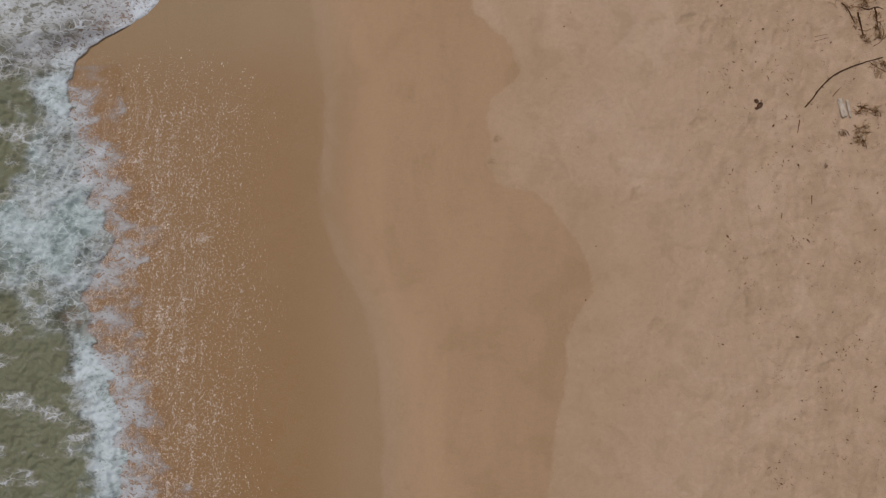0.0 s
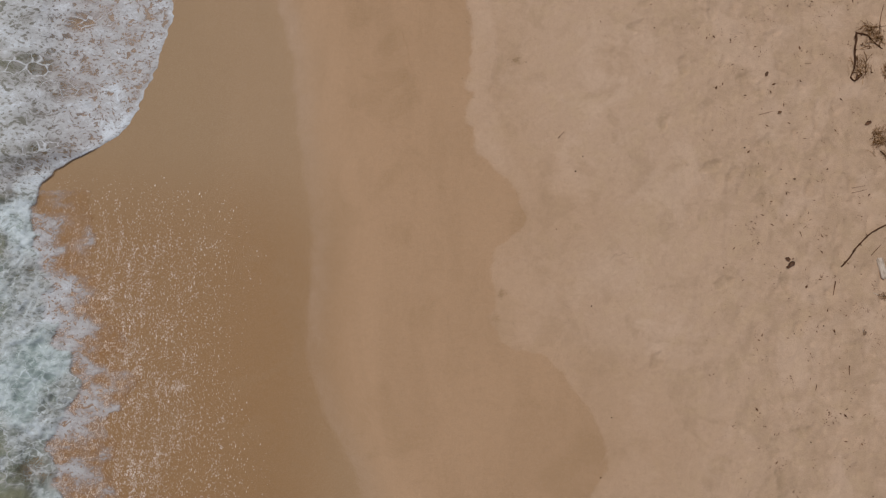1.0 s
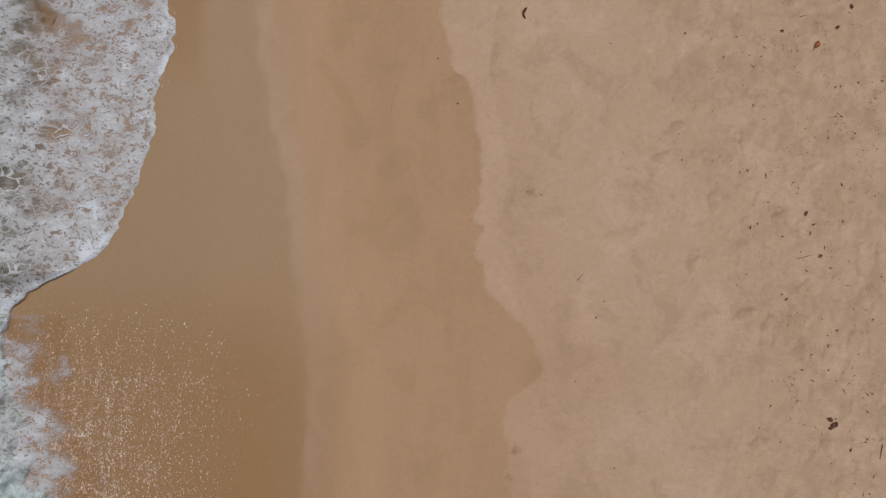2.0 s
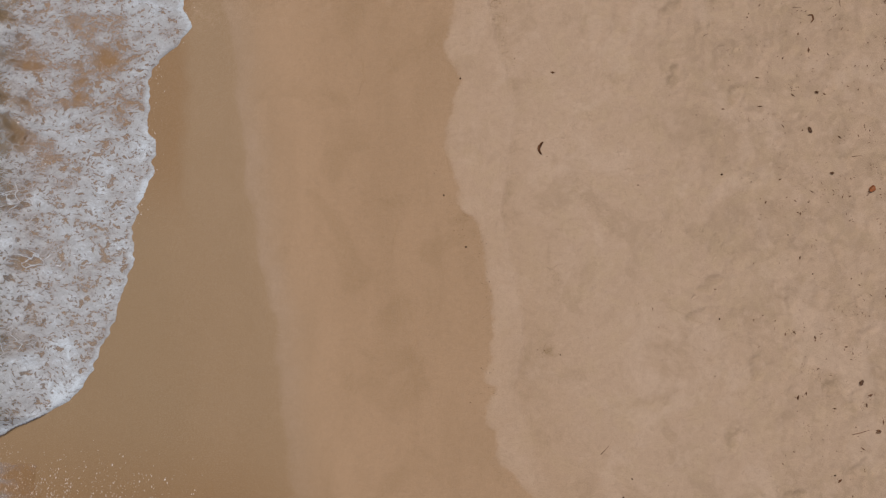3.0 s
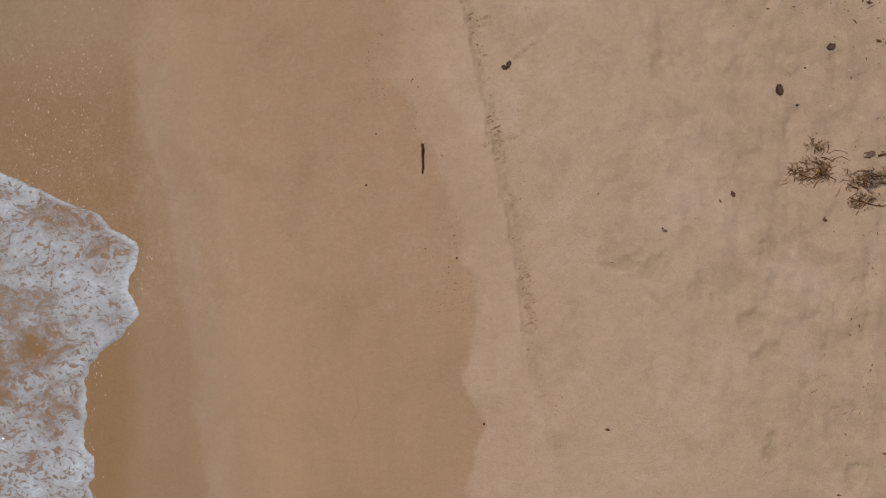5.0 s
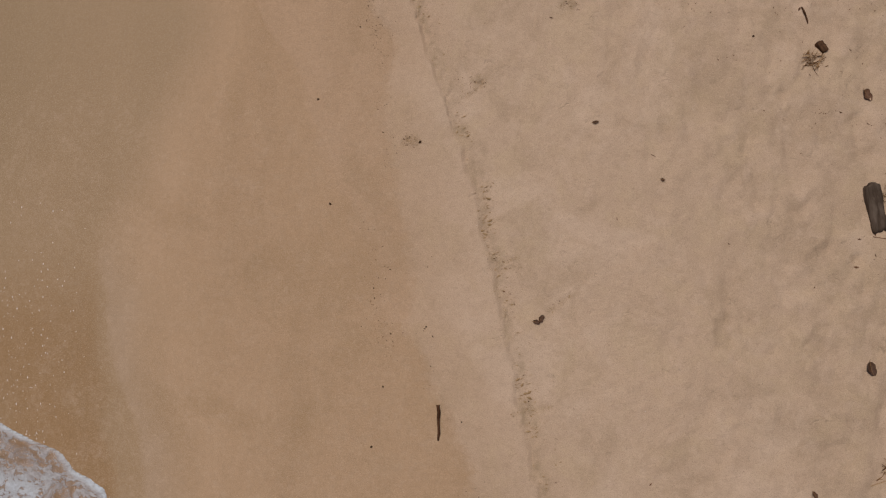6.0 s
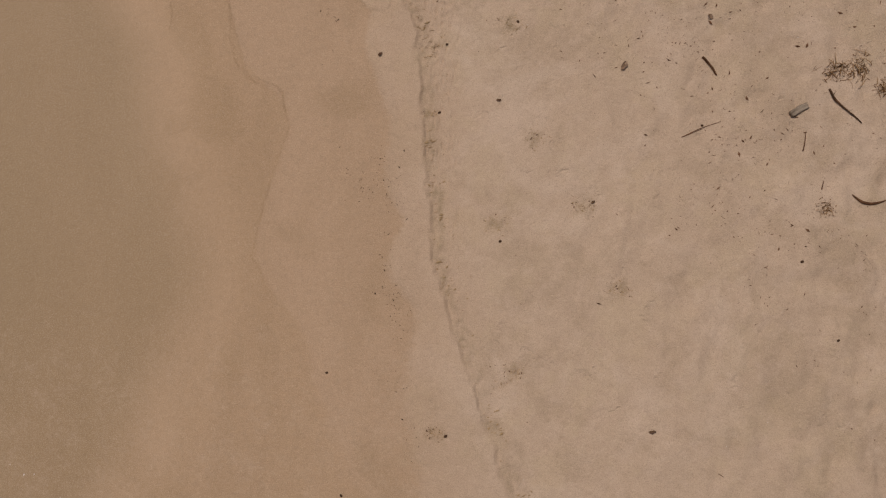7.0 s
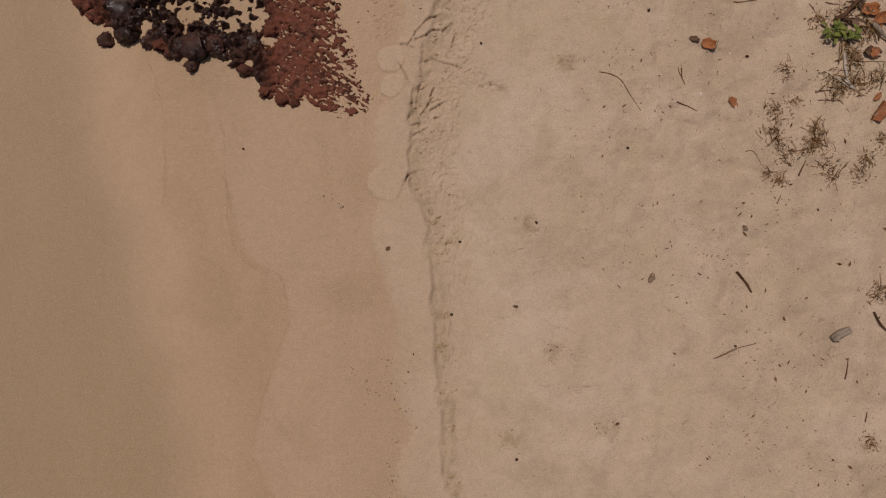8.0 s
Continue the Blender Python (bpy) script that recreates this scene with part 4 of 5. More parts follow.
def boulder(x, y, size, seed, red):
    r = random.Random(seed)
    bm = bmesh.new()
    for k in range(16):
        way = Vector((r.gauss(0, 1), r.gauss(0, 1), r.gauss(0, 1))).normalized()
        bm.verts.new(Vector((way.x * 1.15, way.y, way.z * 0.75)) * r.uniform(0.8, 1.15))
    bmesh.ops.convex_hull(bm, input=bm.verts)
    bmesh.ops.subdivide_edges(bm, edges=bm.edges, cuts=3, use_grid_fill=True)
    bmesh.ops.smooth_vert(bm, verts=bm.verts, factor=0.4, use_axis_x=True, use_axis_y=True, use_axis_z=True)
    bmesh.ops.subdivide_edges(bm, edges=bm.edges, cuts=1, use_grid_fill=True)
    off = Vector((seed * 2.7, seed * 1.3, 0))
    for v in bm.verts:
        n = noise.fractal(v.co * 2.2 + off, 0.7, 2.1, 5)
        pit = max(0.0, noise.noise(v.co * 3.6 - off) - 0.2)
        v.co *= (1 + 0.24 * n - 0.50 * pit) * size
    for f in bm.faces:
        f.smooth = True
    ob = part("boulder", bm, ROCK)
    values = ob.data.attributes.new("red", "FLOAT", "POINT")
    values.data.foreach_set("value", np.full(len(ob.data.vertices), red + 0.10, np.float32))
    ob.matrix_basis = pose(x, y, ground_z(x, y) + 0.25 * size, 0, 0, seed * 73)
    return tagged(ob, "rough dark brown lava boulder half buried in sand", "rock", group="lava boulders")


rock_bed()
BOULDERS = ((-3.56, 18.29, 0.08, 0.15), (-3.39, 18.52, 0.15, 0.0), (-3.36, 18.33, 0.12, 0.0), (-3.19, 18.26, 0.08, 0.2), (-3.07, 18.23, 0.09, 0.35), (-3.00, 18.16, 0.07, 0.2),
            (-2.79, 18.17, 0.16, 0.05), (-2.81, 18.05, 0.07, 0.1), (-2.63, 18.17, 0.10, 0.2), (-2.45, 18.03, 0.07, 0.1), (-2.33, 18.17, 0.09, 0.05), (-2.24, 18.08, 0.06, 0.1),
            (-2.24, 17.81, 0.06, 0.4), (-2.11, 17.75, 0.07, 0.35), (-2.02, 17.72, 0.05, 0.3), (-3.66, 18.50, 0.09, 0.55))
for k, (x, y, size, red) in enumerate(BOULDERS):
    boulder(x, y, size * 0.86, k + 1, red)
for k, (x, y, size, red) in enumerate(((-2.38, 17.98, 0.06, 0.2), 
                                       (-2.20, 18.24, 0.06, 0.4), (-3.75, 18.62, 0.09, 0.5), (-3.25, 18.62, 0.12, 0.05), (-3.5, 18.68, 0.12, 0.1))):
    boulder(x, y, size, k + 30, red)

# ---- boards and bark ----
board("charred_board", 2.573, 13.195, 0.37, 0.112, 0.050, 7.0, BOARD_WOOD, "dark weathered sawn board half sunk in dry sand", 1.5)
board("pale_board", 5.745, 2.685, 0.29, 0.090, 0.035, 15.0, PALE_WOOD, "short bleached pale board beside dry weed", 4.2)
board("pale_lath", 5.832, 2.670, 0.27, 0.034, 0.03, 11.0, PALE_WOOD, "narrow bleached wooden lath beside a board", 7.9)
board("bark_chunk", 1.54, 16.07, 0.135, 0.048, 0.034, -62.0, GREY_WOOD, "grey brown chunk of bark lying on sand", 3.3)
board("bark_chunk", 2.23, 14.43, 0.095, 0.055, 0.022, 35.0, DRIFTWOOD, "dark brown broken chunk of bark on sand", 8.8)

# ---- sticks, twigs and branches ----
stick("driftwood_branch", 0.0115, (5.22, 2.70), (5.33, 2.83), (5.46, 3.01), (5.63, 3.17), (5.87, 3.29), (6.10, 3.37), (6.33, 3.43))
stick("driftwood_branch", 0.012, (6.0, 4.12), (6.03, 3.94), (6.06, 3.76))
stick("driftwood_branch", 0.009, (5.77, 4.27), (5.86, 4.17), (5.93, 4.02), (5.97, 3.95))
stick("driftwood_branch", 0.010, (6.25, 4.18), (6.26, 4.02), (6.28, 3.88))
stick("driftwood_branch", 0.008, (6.05, 4.20), (6.14, 4.16), (6.27, 4.20), (6.36, 4.16))
stick("twig", 0.005, (6.00, 3.86), (6.10, 3.83), (6.18, 3.87))
stick("twig", 0.005, (6.20, 3.60), (6.32, 3.68), (6.36, 3.80))
stick("twig", 0.0045, (6.15, 3.36), (6.27, 3.27), (6.38, 3.22))
stick("twig", 0.0045, (6.00, 2.72), (6.17, 2.64), (6.33, 2.62))
stick("bleached_twig", 0.004, (5.62, 2.36), (5.74, 2.32), (5.86, 2.36))
stick("bleached_twig", 0.004, (5.92, 2.42), (6.00, 2.30), (6.04, 2.20))
stick("bleached_twig", 0.004, (5.47, 1.88), (5.52, 1.78))
stick("twig", 0.0037, (5.39, 3.7), (5.59, 3.75))
stick("twig", 0.005, (5.61, 2.86), (5.74, 3.0))
stick("driftwood_branch", 0.015, (5.51, 5.92), (5.48, 5.68), (5.46, 5.41), (5.41, 5.29))
stick("driftwood_branch", 0.011, (5.41, 5.29), (5.47, 5.24), (5.56, 5.32))
stick("twig", 0.0031, (5.4, 3.77), (5.57, 3.8))
stick("twig", 0.0037, (4.19, 4.78), (4.38, 4.83))
stick("twig", 0.0068, (5.14, 2.51), (5.12, 2.32))
stick("twig", 0.0043, (4.69, 3.18), (4.72, 3.11))
stick("twig", 0.0068, (5.29, 1.39), (5.29, 1.26))
stick("twig", 0.0056, (4.87, 1.13), (4.86, 1.05))
stick("twig", 0.0037, (4.78, 8.08), (4.99, 8.18))
stick("twig", 0.0037, (4.82, 5.49), (4.9, 5.49))
stick("twig", 0.0043, (1.48, 4.49), (1.57, 4.59))
stick("twig", 0.0031, (4.31, 7.88), (4.4, 7.89))
stick("twig", 0.0043, (4.25, 9.87), (4.24, 9.63))
stick("twig", 0.0031, (2.7, 9.32), (2.76, 9.35))
stick("twig", 0.0025, (3.71, 9.63), (3.81, 9.63))
stick("driftwood_branch", 0.014, (3.41, 11.12), (3.53, 11.00), (3.63, 10.90), (3.76, 10.70))
stick("driftwood_branch", 0.012, (3.80, 10.95), (3.82, 10.90), (3.87, 10.85), (3.98, 10.78))
stick("driftwood_branch", 0.010, (3.32, 11.39), (3.43, 11.42), (3.55, 11.46))
stick("driftwood_branch", 0.008, (3.30, 11.16), (3.42, 11.12), (3.52, 11.04), (3.62, 10.98))
stick("twig", 0.006, (3.08, 11.02), (3.19, 10.98), (3.32, 10.95), (3.42, 10.96))
stick("twig", 0.006, (2.66, 11.24), (2.78, 11.20), (2.90, 11.27))
stick("twig", 0.005, (2.72, 11.17), (2.84, 11.24), (2.97, 11.18))
stick("twig", 0.005, (3.46, 11.22), (3.49, 11.12), (3.56, 11.05))
stick("twig", 0.005, (3.60, 11.08), (3.70, 11.00), (3.80, 10.98))
stick("bleached_twig", 0.006, (3.84, 10.98), (3.94, 10.95), (4.02, 10.97))
stick("bleached_twig", 0.008, (3.08, 13.66), (3.08, 13.48), (3.07, 13.27))
stick("twig", 0.005, (3.05, 13.24), (3.17, 13.16), (3.30, 13.08))
stick("twig", 0.004, (2.67, 13.25), (2.78, 13.30), (2.92, 13.34))
stick("twig", 0.004, (2.88, 13.20), (2.95, 13.10), (2.99, 13.02))
stick("driftwood_branch", 0.010, (5.50, 5.90), (5.64, 5.87), (5.76, 5.74), (5.84, 5.68))
stick("twig", 0.005, (5.82, 5.95), (5.83, 6.10), (5.88, 6.30))
stick("twig", 0.005, (5.62, 6.01), (5.74, 5.98), (5.90, 6.00))
stick("twig", 0.004, (5.60, 5.48), (5.68, 5.58), (5.72, 5.62))
stick("twig", 0.0031, (2.94, 11.36), (3.02, 11.39), (3.09, 11.35))
stick("driftwood_stick", 0.015, (-0.7, 11.64), (-0.7, 11.35))
stick("twig", 0.0031, (2.92, 11.42), (2.99, 11.45), (3.08, 11.42))
stick("twig", 0.0031, (2.55, 12.98), (2.7, 12.95))
stick("driftwood_stick", 0.015, (2.29, 15.79), (2.35, 15.74), (2.41, 15.68))
stick("dry_pod", 0.008, (1.86, 15.49), (1.92, 15.44), (1.99, 15.43), (2.07, 15.45))
stick("twig", 0.0031, (2.17, 15.12), (2.31, 15.21), (2.38, 15.15))
stick("driftwood_stick", 0.008, (2.1, 14.75), (2.12, 14.68), (2.14, 14.62))
stick("twig", 0.0025, (0.78, 15.91), (0.93, 15.97))
stick("twig", 0.0043, (1.56, 15.79), (1.58, 15.91))
stick("twig", 0.0037, (1.67, 15.53), (1.69, 15.59))
stick("driftwood_stick", 0.011, (0.93, 16.46), (0.98, 16.4), (1.02, 16.33))
stick("twig", 0.0031, (0.78, 15.91), (0.91, 15.97), (1.04, 16.01))
stick("driftwood_branch", 0.008, (1.74, 16.21), (1.78, 16.13), (1.85, 16.05), (1.94, 15.97))
stick("twig", 0.0043, (0.59, 17.57), (0.65, 17.54), (0.71, 17.5))
stick("twig", 0.0031, (0.1, 17.79), (0.22, 17.75), (0.29, 17.64), (0.36, 17.52))
stick("twig", 0.0043, (0.62, 17.79), (0.62, 17.73), (0.64, 17.68))
stick("twig", 0.0056, (1.32, 17.07), (1.37, 17.17))
stick("twig", 0.0025, (1.0, 17.23), (1.05, 17.23), (1.1, 17.14))
stick("twig", 0.0031, (1.18, 16.89), (1.21, 16.95))
stick("twig", 0.0025, (1.58, 17.1), (1.63, 17.16))
stick("bleached_twig", 0.009, (1.61, 17.9), (1.61, 17.79), (1.62, 17.68), (1.68, 17.61))
stick("bleached_twig", 0.005, (1.5, 17.73), (1.59, 17.66), (1.68, 17.61))
stick("twig", 0.0031, (1.45, 17.55), (1.6, 17.54))
stick("twig", 0.0025, (1.44, 17.61), (1.55, 17.61))
stick("twig", 0.0025, (1.64, 17.8), (1.87, 17.78))
stick("twig", 0.0031, (1.46, 17.61), (1.6, 17.75))
stick("driftwood_branch", 0.019, (1.56, 18.05), (1.63, 18.1), (1.69, 18.16), (1.75, 18.21))
stick("driftwood_log", 0.017, (1.78, 18.02), (1.83, 17.95), (1.91, 17.85))
stick("twig", 0.0043, (1.26, 17.23), (1.35, 17.23), (1.45, 17.26))
stick("twig", 0.0031, (0.96, 18.22), (1.03, 18.21), (1.09, 18.21))
stick("twig", 0.0025, (1.34, 17.38), (1.42, 17.33))
stick("twig", 0.0024, (1.42, 18.18), (1.46, 18.1))
stick("twig", 0.0025, (0.84, 17.91), (0.86, 17.97))
stick("twig", 0.0031, (0.97, 13.64), (1.0, 13.62))
stick("dry_pod", 0.013, (0.86, 8.12), (0.82, 8.08), (0.81, 8.02), (0.84, 7.97))
stick("dry_pod", 0.007, (3.87, 9.53), (3.91, 9.53), (3.925, 9.48), (3.90, 9.44))
stick("twig", 0.0035, (0.625, 17.73), (0.605, 17.76), (0.60, 17.80))
stick("twig", 0.003, (1.44, 17.60), (1.53, 17.61))
stick("twig", 0.003, (1.51, 18.18), (1.60, 18.16))
stick("driftwood_branch", 0.007, (1.58, 18.05), (1.65, 18.11), (1.75, 18.18))
stick("bleached_twig", 0.007, (1.60, 17.68), (1.68, 17.61))
stick("twig", 0.003, (1.55, 17.95), (1.50, 18.04), (1.52, 18.12))
stick("twig", 0.003, (1.66, 17.86), (1.74, 17.72), (1.73, 17.62))

# ---- fallen leaves ----
leaf(4.575, 2.74, 0.095, 50, "b", 1.2)
leaf(4.53, 2.80, 0.070, 150, "b", 1.4)
leaf(4.53, 2.69, 0.050, -20, "b", 1.4)
leaf(4.60, 2.81, 0.030, 60, "g")
leaf(4.64, 3.89, 0.035, 0, "b")
leaf(5.50, 1.82, 0.06, 60, "g")
leaf(4.3, 5.35, 0.067, 70, "b")
leaf(4.49, 7.51, 0.091, 45, "o")
leaf(3.85, 8.19, 0.073, -70, "b")
leaf(3.94, 8.63, 0.046, 0, "b")
leaf(4.93, 7.99, 0.058, -60, "b")
leaf(4.76, 7.73, 0.058, 20, "b")
leaf(4.07, 7.69, 0.046, 0, "b")
leaf(3.25, 11.40, 0.100, 10, "g", 0.6, 0.35)
leaf(3.26, 11.00, 0.065, 40, "g", 0.6, 0.35)
leaf(3.58, 11.27, 0.055, 80, "b")
leaf(3.63, 11.25, 0.060, 110, "b")
leaf(3.56, 10.66, 0.085, 65, "g")
leaf(3.12, 13.03, 0.075, 100, "b")
leaf(3.15, 12.93, 0.085, 150, "g", 1.2)
leaf(2.92, 13.47, 0.090, 110, "b", 1.2)
leaf(3.00, 13.30, 0.060, 30, "b", 1.2)
leaf(5.50, 5.28, 0.090, 40, "b", 1.2)
leaf(4.47, 4.81, 0.055, 20, "g", 1.2)
leaf(2.09, 11.07, 0.056, -60, "b")
leaf(2.86, 10.83, 0.038, -20, "b")
leaf(3.55, 10.65, 0.075, 60, "b")
leaf(3.8, 10.33, 0.048, 0, "b")
leaf(5.63, 4.66, 0.087, 30, "b")
leaf(2.51, 12.0, 0.101, -80, "b")
leaf(2.96, 12.38, 0.073, 10, "b")
leaf(0.12, 12.36, 0.062, 60, "b", 1.5)
leaf(0.085, 12.33, 0.055, -10, "b", 1.4)
leaf(1.5, 10.75, 0.042, -10, "g")
leaf(2.55, 14.05, 0.097, -60, "b")
leaf(2.22, 15.4, 0.061, 30, "b")
leaf(0.41, 16.43, 0.065, 60, "g")
leaf(0.19, 15.48, 0.029, 30, "b")
leaf(0.55, 13.91, 0.048, 5, "b")
leaf(1.05, 13.44, 0.035, -20, "b")
leaf(0.79, 17.94, 0.088, -10, "o", 0.9, 0.3)
leaf(0.7, 17.97, 0.064, -20, "b")
leaf(0.93, 17.55, 0.075, -60, "o", 0.8, 0.4)
leaf(1.8, 17.47, 0.135, 58, "o", 1.5, 0.25)
leaf(1.8, 17.56, 0.061, 50, "o")
leaf(1.86, 18.07, 0.15, 20, "o")
leaf(1.77, 18.11, 0.116, 10, "o")
leaf(1.78, 17.84, 0.102, -15, "b")
leaf(1.7, 18.04, 0.089, -20, "g")
leaf(0.99, 16.74, 0.041, -50, "g")
leaf(-1.32, 16.64, 0.038, 40, "b")
leaf(-0.45, 16.24, 0.033, 0, "b")
leaf(1.83, 18.04, 0.09, 70, "o", 0.8)
leaf(1.65, 18.05, 0.07, 20, "b", 0.8)
leaf(1.73, 18.13, 0.08, -50, "b", 0.8)
leaf(1.80, 17.84, 0.07, 80, "o", 0.7, 0.3)
leaf(1.70, 17.83, 0.075, 30, "g", 0.5)

# ---- clumps of dry weed ----
clump(5.96, 4.47, 0.3, 0.22)
clump(6.14, 2.66, 0.20, 0.11)
clump(6.28, 3.24, 0.12, 0.15)
clump(5.82, 4.20, 0.07, 0.06)
clump(5.97, 3.95, 0.05, 0.09)
clump(6.12, 3.72, 0.11, 0.07)
clump(6.26, 4.02, 0.07, 0.13)
clump(6.05, 4.22, 0.13, 0.05)
clump(6.33, 3.78, 0.09, 0.20, STRAW, "loose tangle of pale dry beach straw")
clump(5.74, 2.34, 0.10, 0.06, STRAW, "loose tangle of pale dry beach straw")
clump(6.02, 2.29, 0.18, 0.15, STRAW, "loose tangle of pale dry beach straw")
clump(5.68, 5.94, 0.19, 0.1)
clump(5.51, 5.44, 0.07, 0.17)
clump(5.75, 5.83, 0.1, 0.16)
clump(5.73, 4.46, 0.1, 0.17)
clump(2.75, 11.24, 0.19, 0.06)
clump(2.86, 11.3, 0.11, 0.1)
clump(3.21, 11.17, 0.15, 0.08)
clump(3.22, 11.17, 0.15, 0.07, GREY_WEED, "matted grey clump of old dry beach weed")
clump(3.36, 11.19, 0.10, 0.06, GREY_WEED, "matted grey clump of old dry beach weed")
clump(3.66, 11.00, 0.13, 0.08)
clump(3.92, 10.94, 0.08, 0.06, GREY_WEED, "matted grey clump of old dry beach weed")
clump(3.20, 11.00, 0.12, 0.04, STRAW, "loose tangle of pale dry beach straw")
clump(5.72, 5.76, 0.13, 0.09)
clump(5.56, 5.45, 0.06, 0.12)
clump(5.86, 5.40, 0.06, 0.14)
clump(3.38, 11.18, 0.13, 0.08)
clump(3.56, 11.02, 0.16, 0.09)
clump(3.15, 11.0, 0.09, 0.05)
clump(3.91, 10.93, 0.11, 0.08)
clump(2.82, 13.24, 0.16, 0.1, STRAW, "loose tangle of pale dry beach straw")
clump(2.97, 13.2, 0.1, 0.11, STRAW, "loose tangle of pale dry beach straw")
clump(3.16, 13.16, 0.14, 0.16, STRAW, "loose tangle of pale dry beach straw")
clump(3.16, 12.93, 0.06, 0.06)
clump(2.78, 11.28, 0.18, 0.1)
clump(2.81, 11.49, 0.11, 0.06, STRAW, "loose tangle of pale dry beach straw")
clump(3.12, 11.19, 0.09, 0.11)
clump(2.21, 15.28, 0.08, 0.08)
clump(2.16, 15.08, 0.05, 0.06)
clump(2.32, 15.02, 0.04, 0.04)
clump(2.19, 14.34, 0.14, 0.03)
clump(1.7, 15.42, 0.05, 0.04)
clump(1.79, 16.33, 0.09, 0.06)
clump(1.89, 16.35, 0.08, 0.09)
clump(2.08, 16.23, 0.07, 0.07)
clump(1.19, 17.51, 0.04, 0.08)
clump(1.17, 17.39, 0.03, 0.08)
clump(1.21, 17.28, 0.06, 0.05)
clump(1.25, 17.2, 0.04, 0.05)
clump(1.18, 17.08, 0.08, 0.05)
clump(1.45, 17.34, 0.08, 0.1)
clump(1.5, 17.11, 0.09, 0.06)
clump(1.42, 17.27, 0.1, 0.03)
clump(1.25, 17.74, 0.04, 0.06)
clump(1.3, 17.54, 0.03, 0.03)
clump(1.64, 17.79, 0.1, 0.14, STRAW, "loose tangle of pale dry beach straw")
clump(1.53, 17.65, 0.1, 0.1, STRAW, "loose tangle of pale dry beach straw")
clump(1.67, 17.63, 0.08, 0.07)
clump(1.72, 17.16, 0.03, 0.07)
clump(1.67, 17.07, 0.03, 0.05)
clump(1.81, 17.28, 0.05, 0.04)
clump(1.47, 18.09, 0.06, 0.07)
clump(2.72, 13.28, 0.09, 0.06, STRAW, "loose tangle of pale dry beach straw")
clump(2.90, 13.30, 0.13, 0.07, STRAW, "loose tangle of pale dry beach straw")
clump(3.06, 13.12, 0.09, 0.06, STRAW, "loose tangle of pale dry beach straw")
clump(2.76, 13.14, 0.09, 0.05, STRAW, "loose tangle of pale dry beach straw")
clump(1.72, 18.02, 0.12, 0.10)
clump(1.80, 17.70, 0.07, 0.09, STRAW, "loose tangle of pale dry beach straw")
clump(1.62, 18.13, 0.08, 0.05)

# ---- dark pebbles and seeds ----
for x, y in ((1.93, 2.14), (2.04, -0.18), (1.28, -0.79), (0.50, -1.88), (2.19, 0.63), (1.72, 4.02), (1.82, 4.23), (4.00, 4.33), (4.54, 3.40), (4.48, 4.03), (4.60, 1.80), (4.98, 1.91), (4.78, 0.37), (5.45, -0.78), (5.60, -0.89), (5.55, -0.31), (2.81, 6.04), (3.83, 6.55), (1.04, 5.61), (-0.05, 6.88), (4.48, 4.82), (3.57, 6.99), (2.87, 7.69), (-1.27, 11.26), (-1.17, 11.77), (-0.12, 8.96), (-0.32, 7.52), (1.48, 10.77), (-0.37, 10.52), (-0.80, 12.28), (2.66, 11.86), (2.73, 12.19), (1.53, 15.05), (1.73, 14.53), (-1.37, 14.85), (-1.64, 13.33), (-0.85, 13.82), (-0.45, 15.22), (-0.82, 16.68), (-0.88, 16.18), (-0.31, 16.80), (1.43, 16.85), (1.03, 17.85), (0.42, 18.18), (-0.67, 18.04), (0.28, 17.28), (0.92, 15.99), (-1.75, 14.25), (-2.42, 17.40)):
    pebble(x, y)


def shell(x, y):
    """A small chip of bleached shell: a ribbed, cupped fan with thickness."""
    r = random.Random(f"{x}/{y}")
    size, bm, rows = r.uniform(0.009, 0.014), bmesh.new(), []
    for side in (0.0, 0.0012):
        for i in range(5):
            row = []
            for j in range(9):
                turn, out = (j / 8 - 0.5) * 2.3, size * (0.12 + 0.88 * i / 4)
                cup = 0.35 * size * math.cos(turn) * math.sin(math.pi * (0.25 + 0.6 * i / 4)) + 0.0005 * (j % 2)
                row.append(bm.verts.new((out * math.sin(turn), out * math.cos(turn), cup + side)))
            rows.append(row)
    for k in (0, 5):
        for p, q in zip(rows[k:k + 4], rows[k + 1:k + 5]):
            for j in range(8):
                bm.faces.new((p[j], p[j + 1], q[j + 1], q[j])).smooth = True
    for i in range(4):
        for j in (0, 8):
            bm.faces.new((rows[i][j], rows[i + 1][j], rows[i + 6][j], rows[i + 5][j]))
    for j in range(8):
        for i in (0, 4):
            bm.faces.new((rows[i][j], rows[i][j + 1], rows[i + 5][j + 1], rows[i + 5][j]))
    bmesh.ops.recalc_face_normals(bm, faces=bm.faces)
    ob = part("shell_chip", bm, SHELL)
    ob.matrix_basis = pose(x, y, ground_z(x, y), 0, 0, r.uniform(0, 360))
    return tagged(ob, "small bleached white shell chip on dry sand", "shell", group="shell chips")


for x, y in ((2.75, 12.20), (2.94, 11.85), (3.11, 12.16), (0.93, 17.88), (0.73, 17.61)):
    shell(x, y)


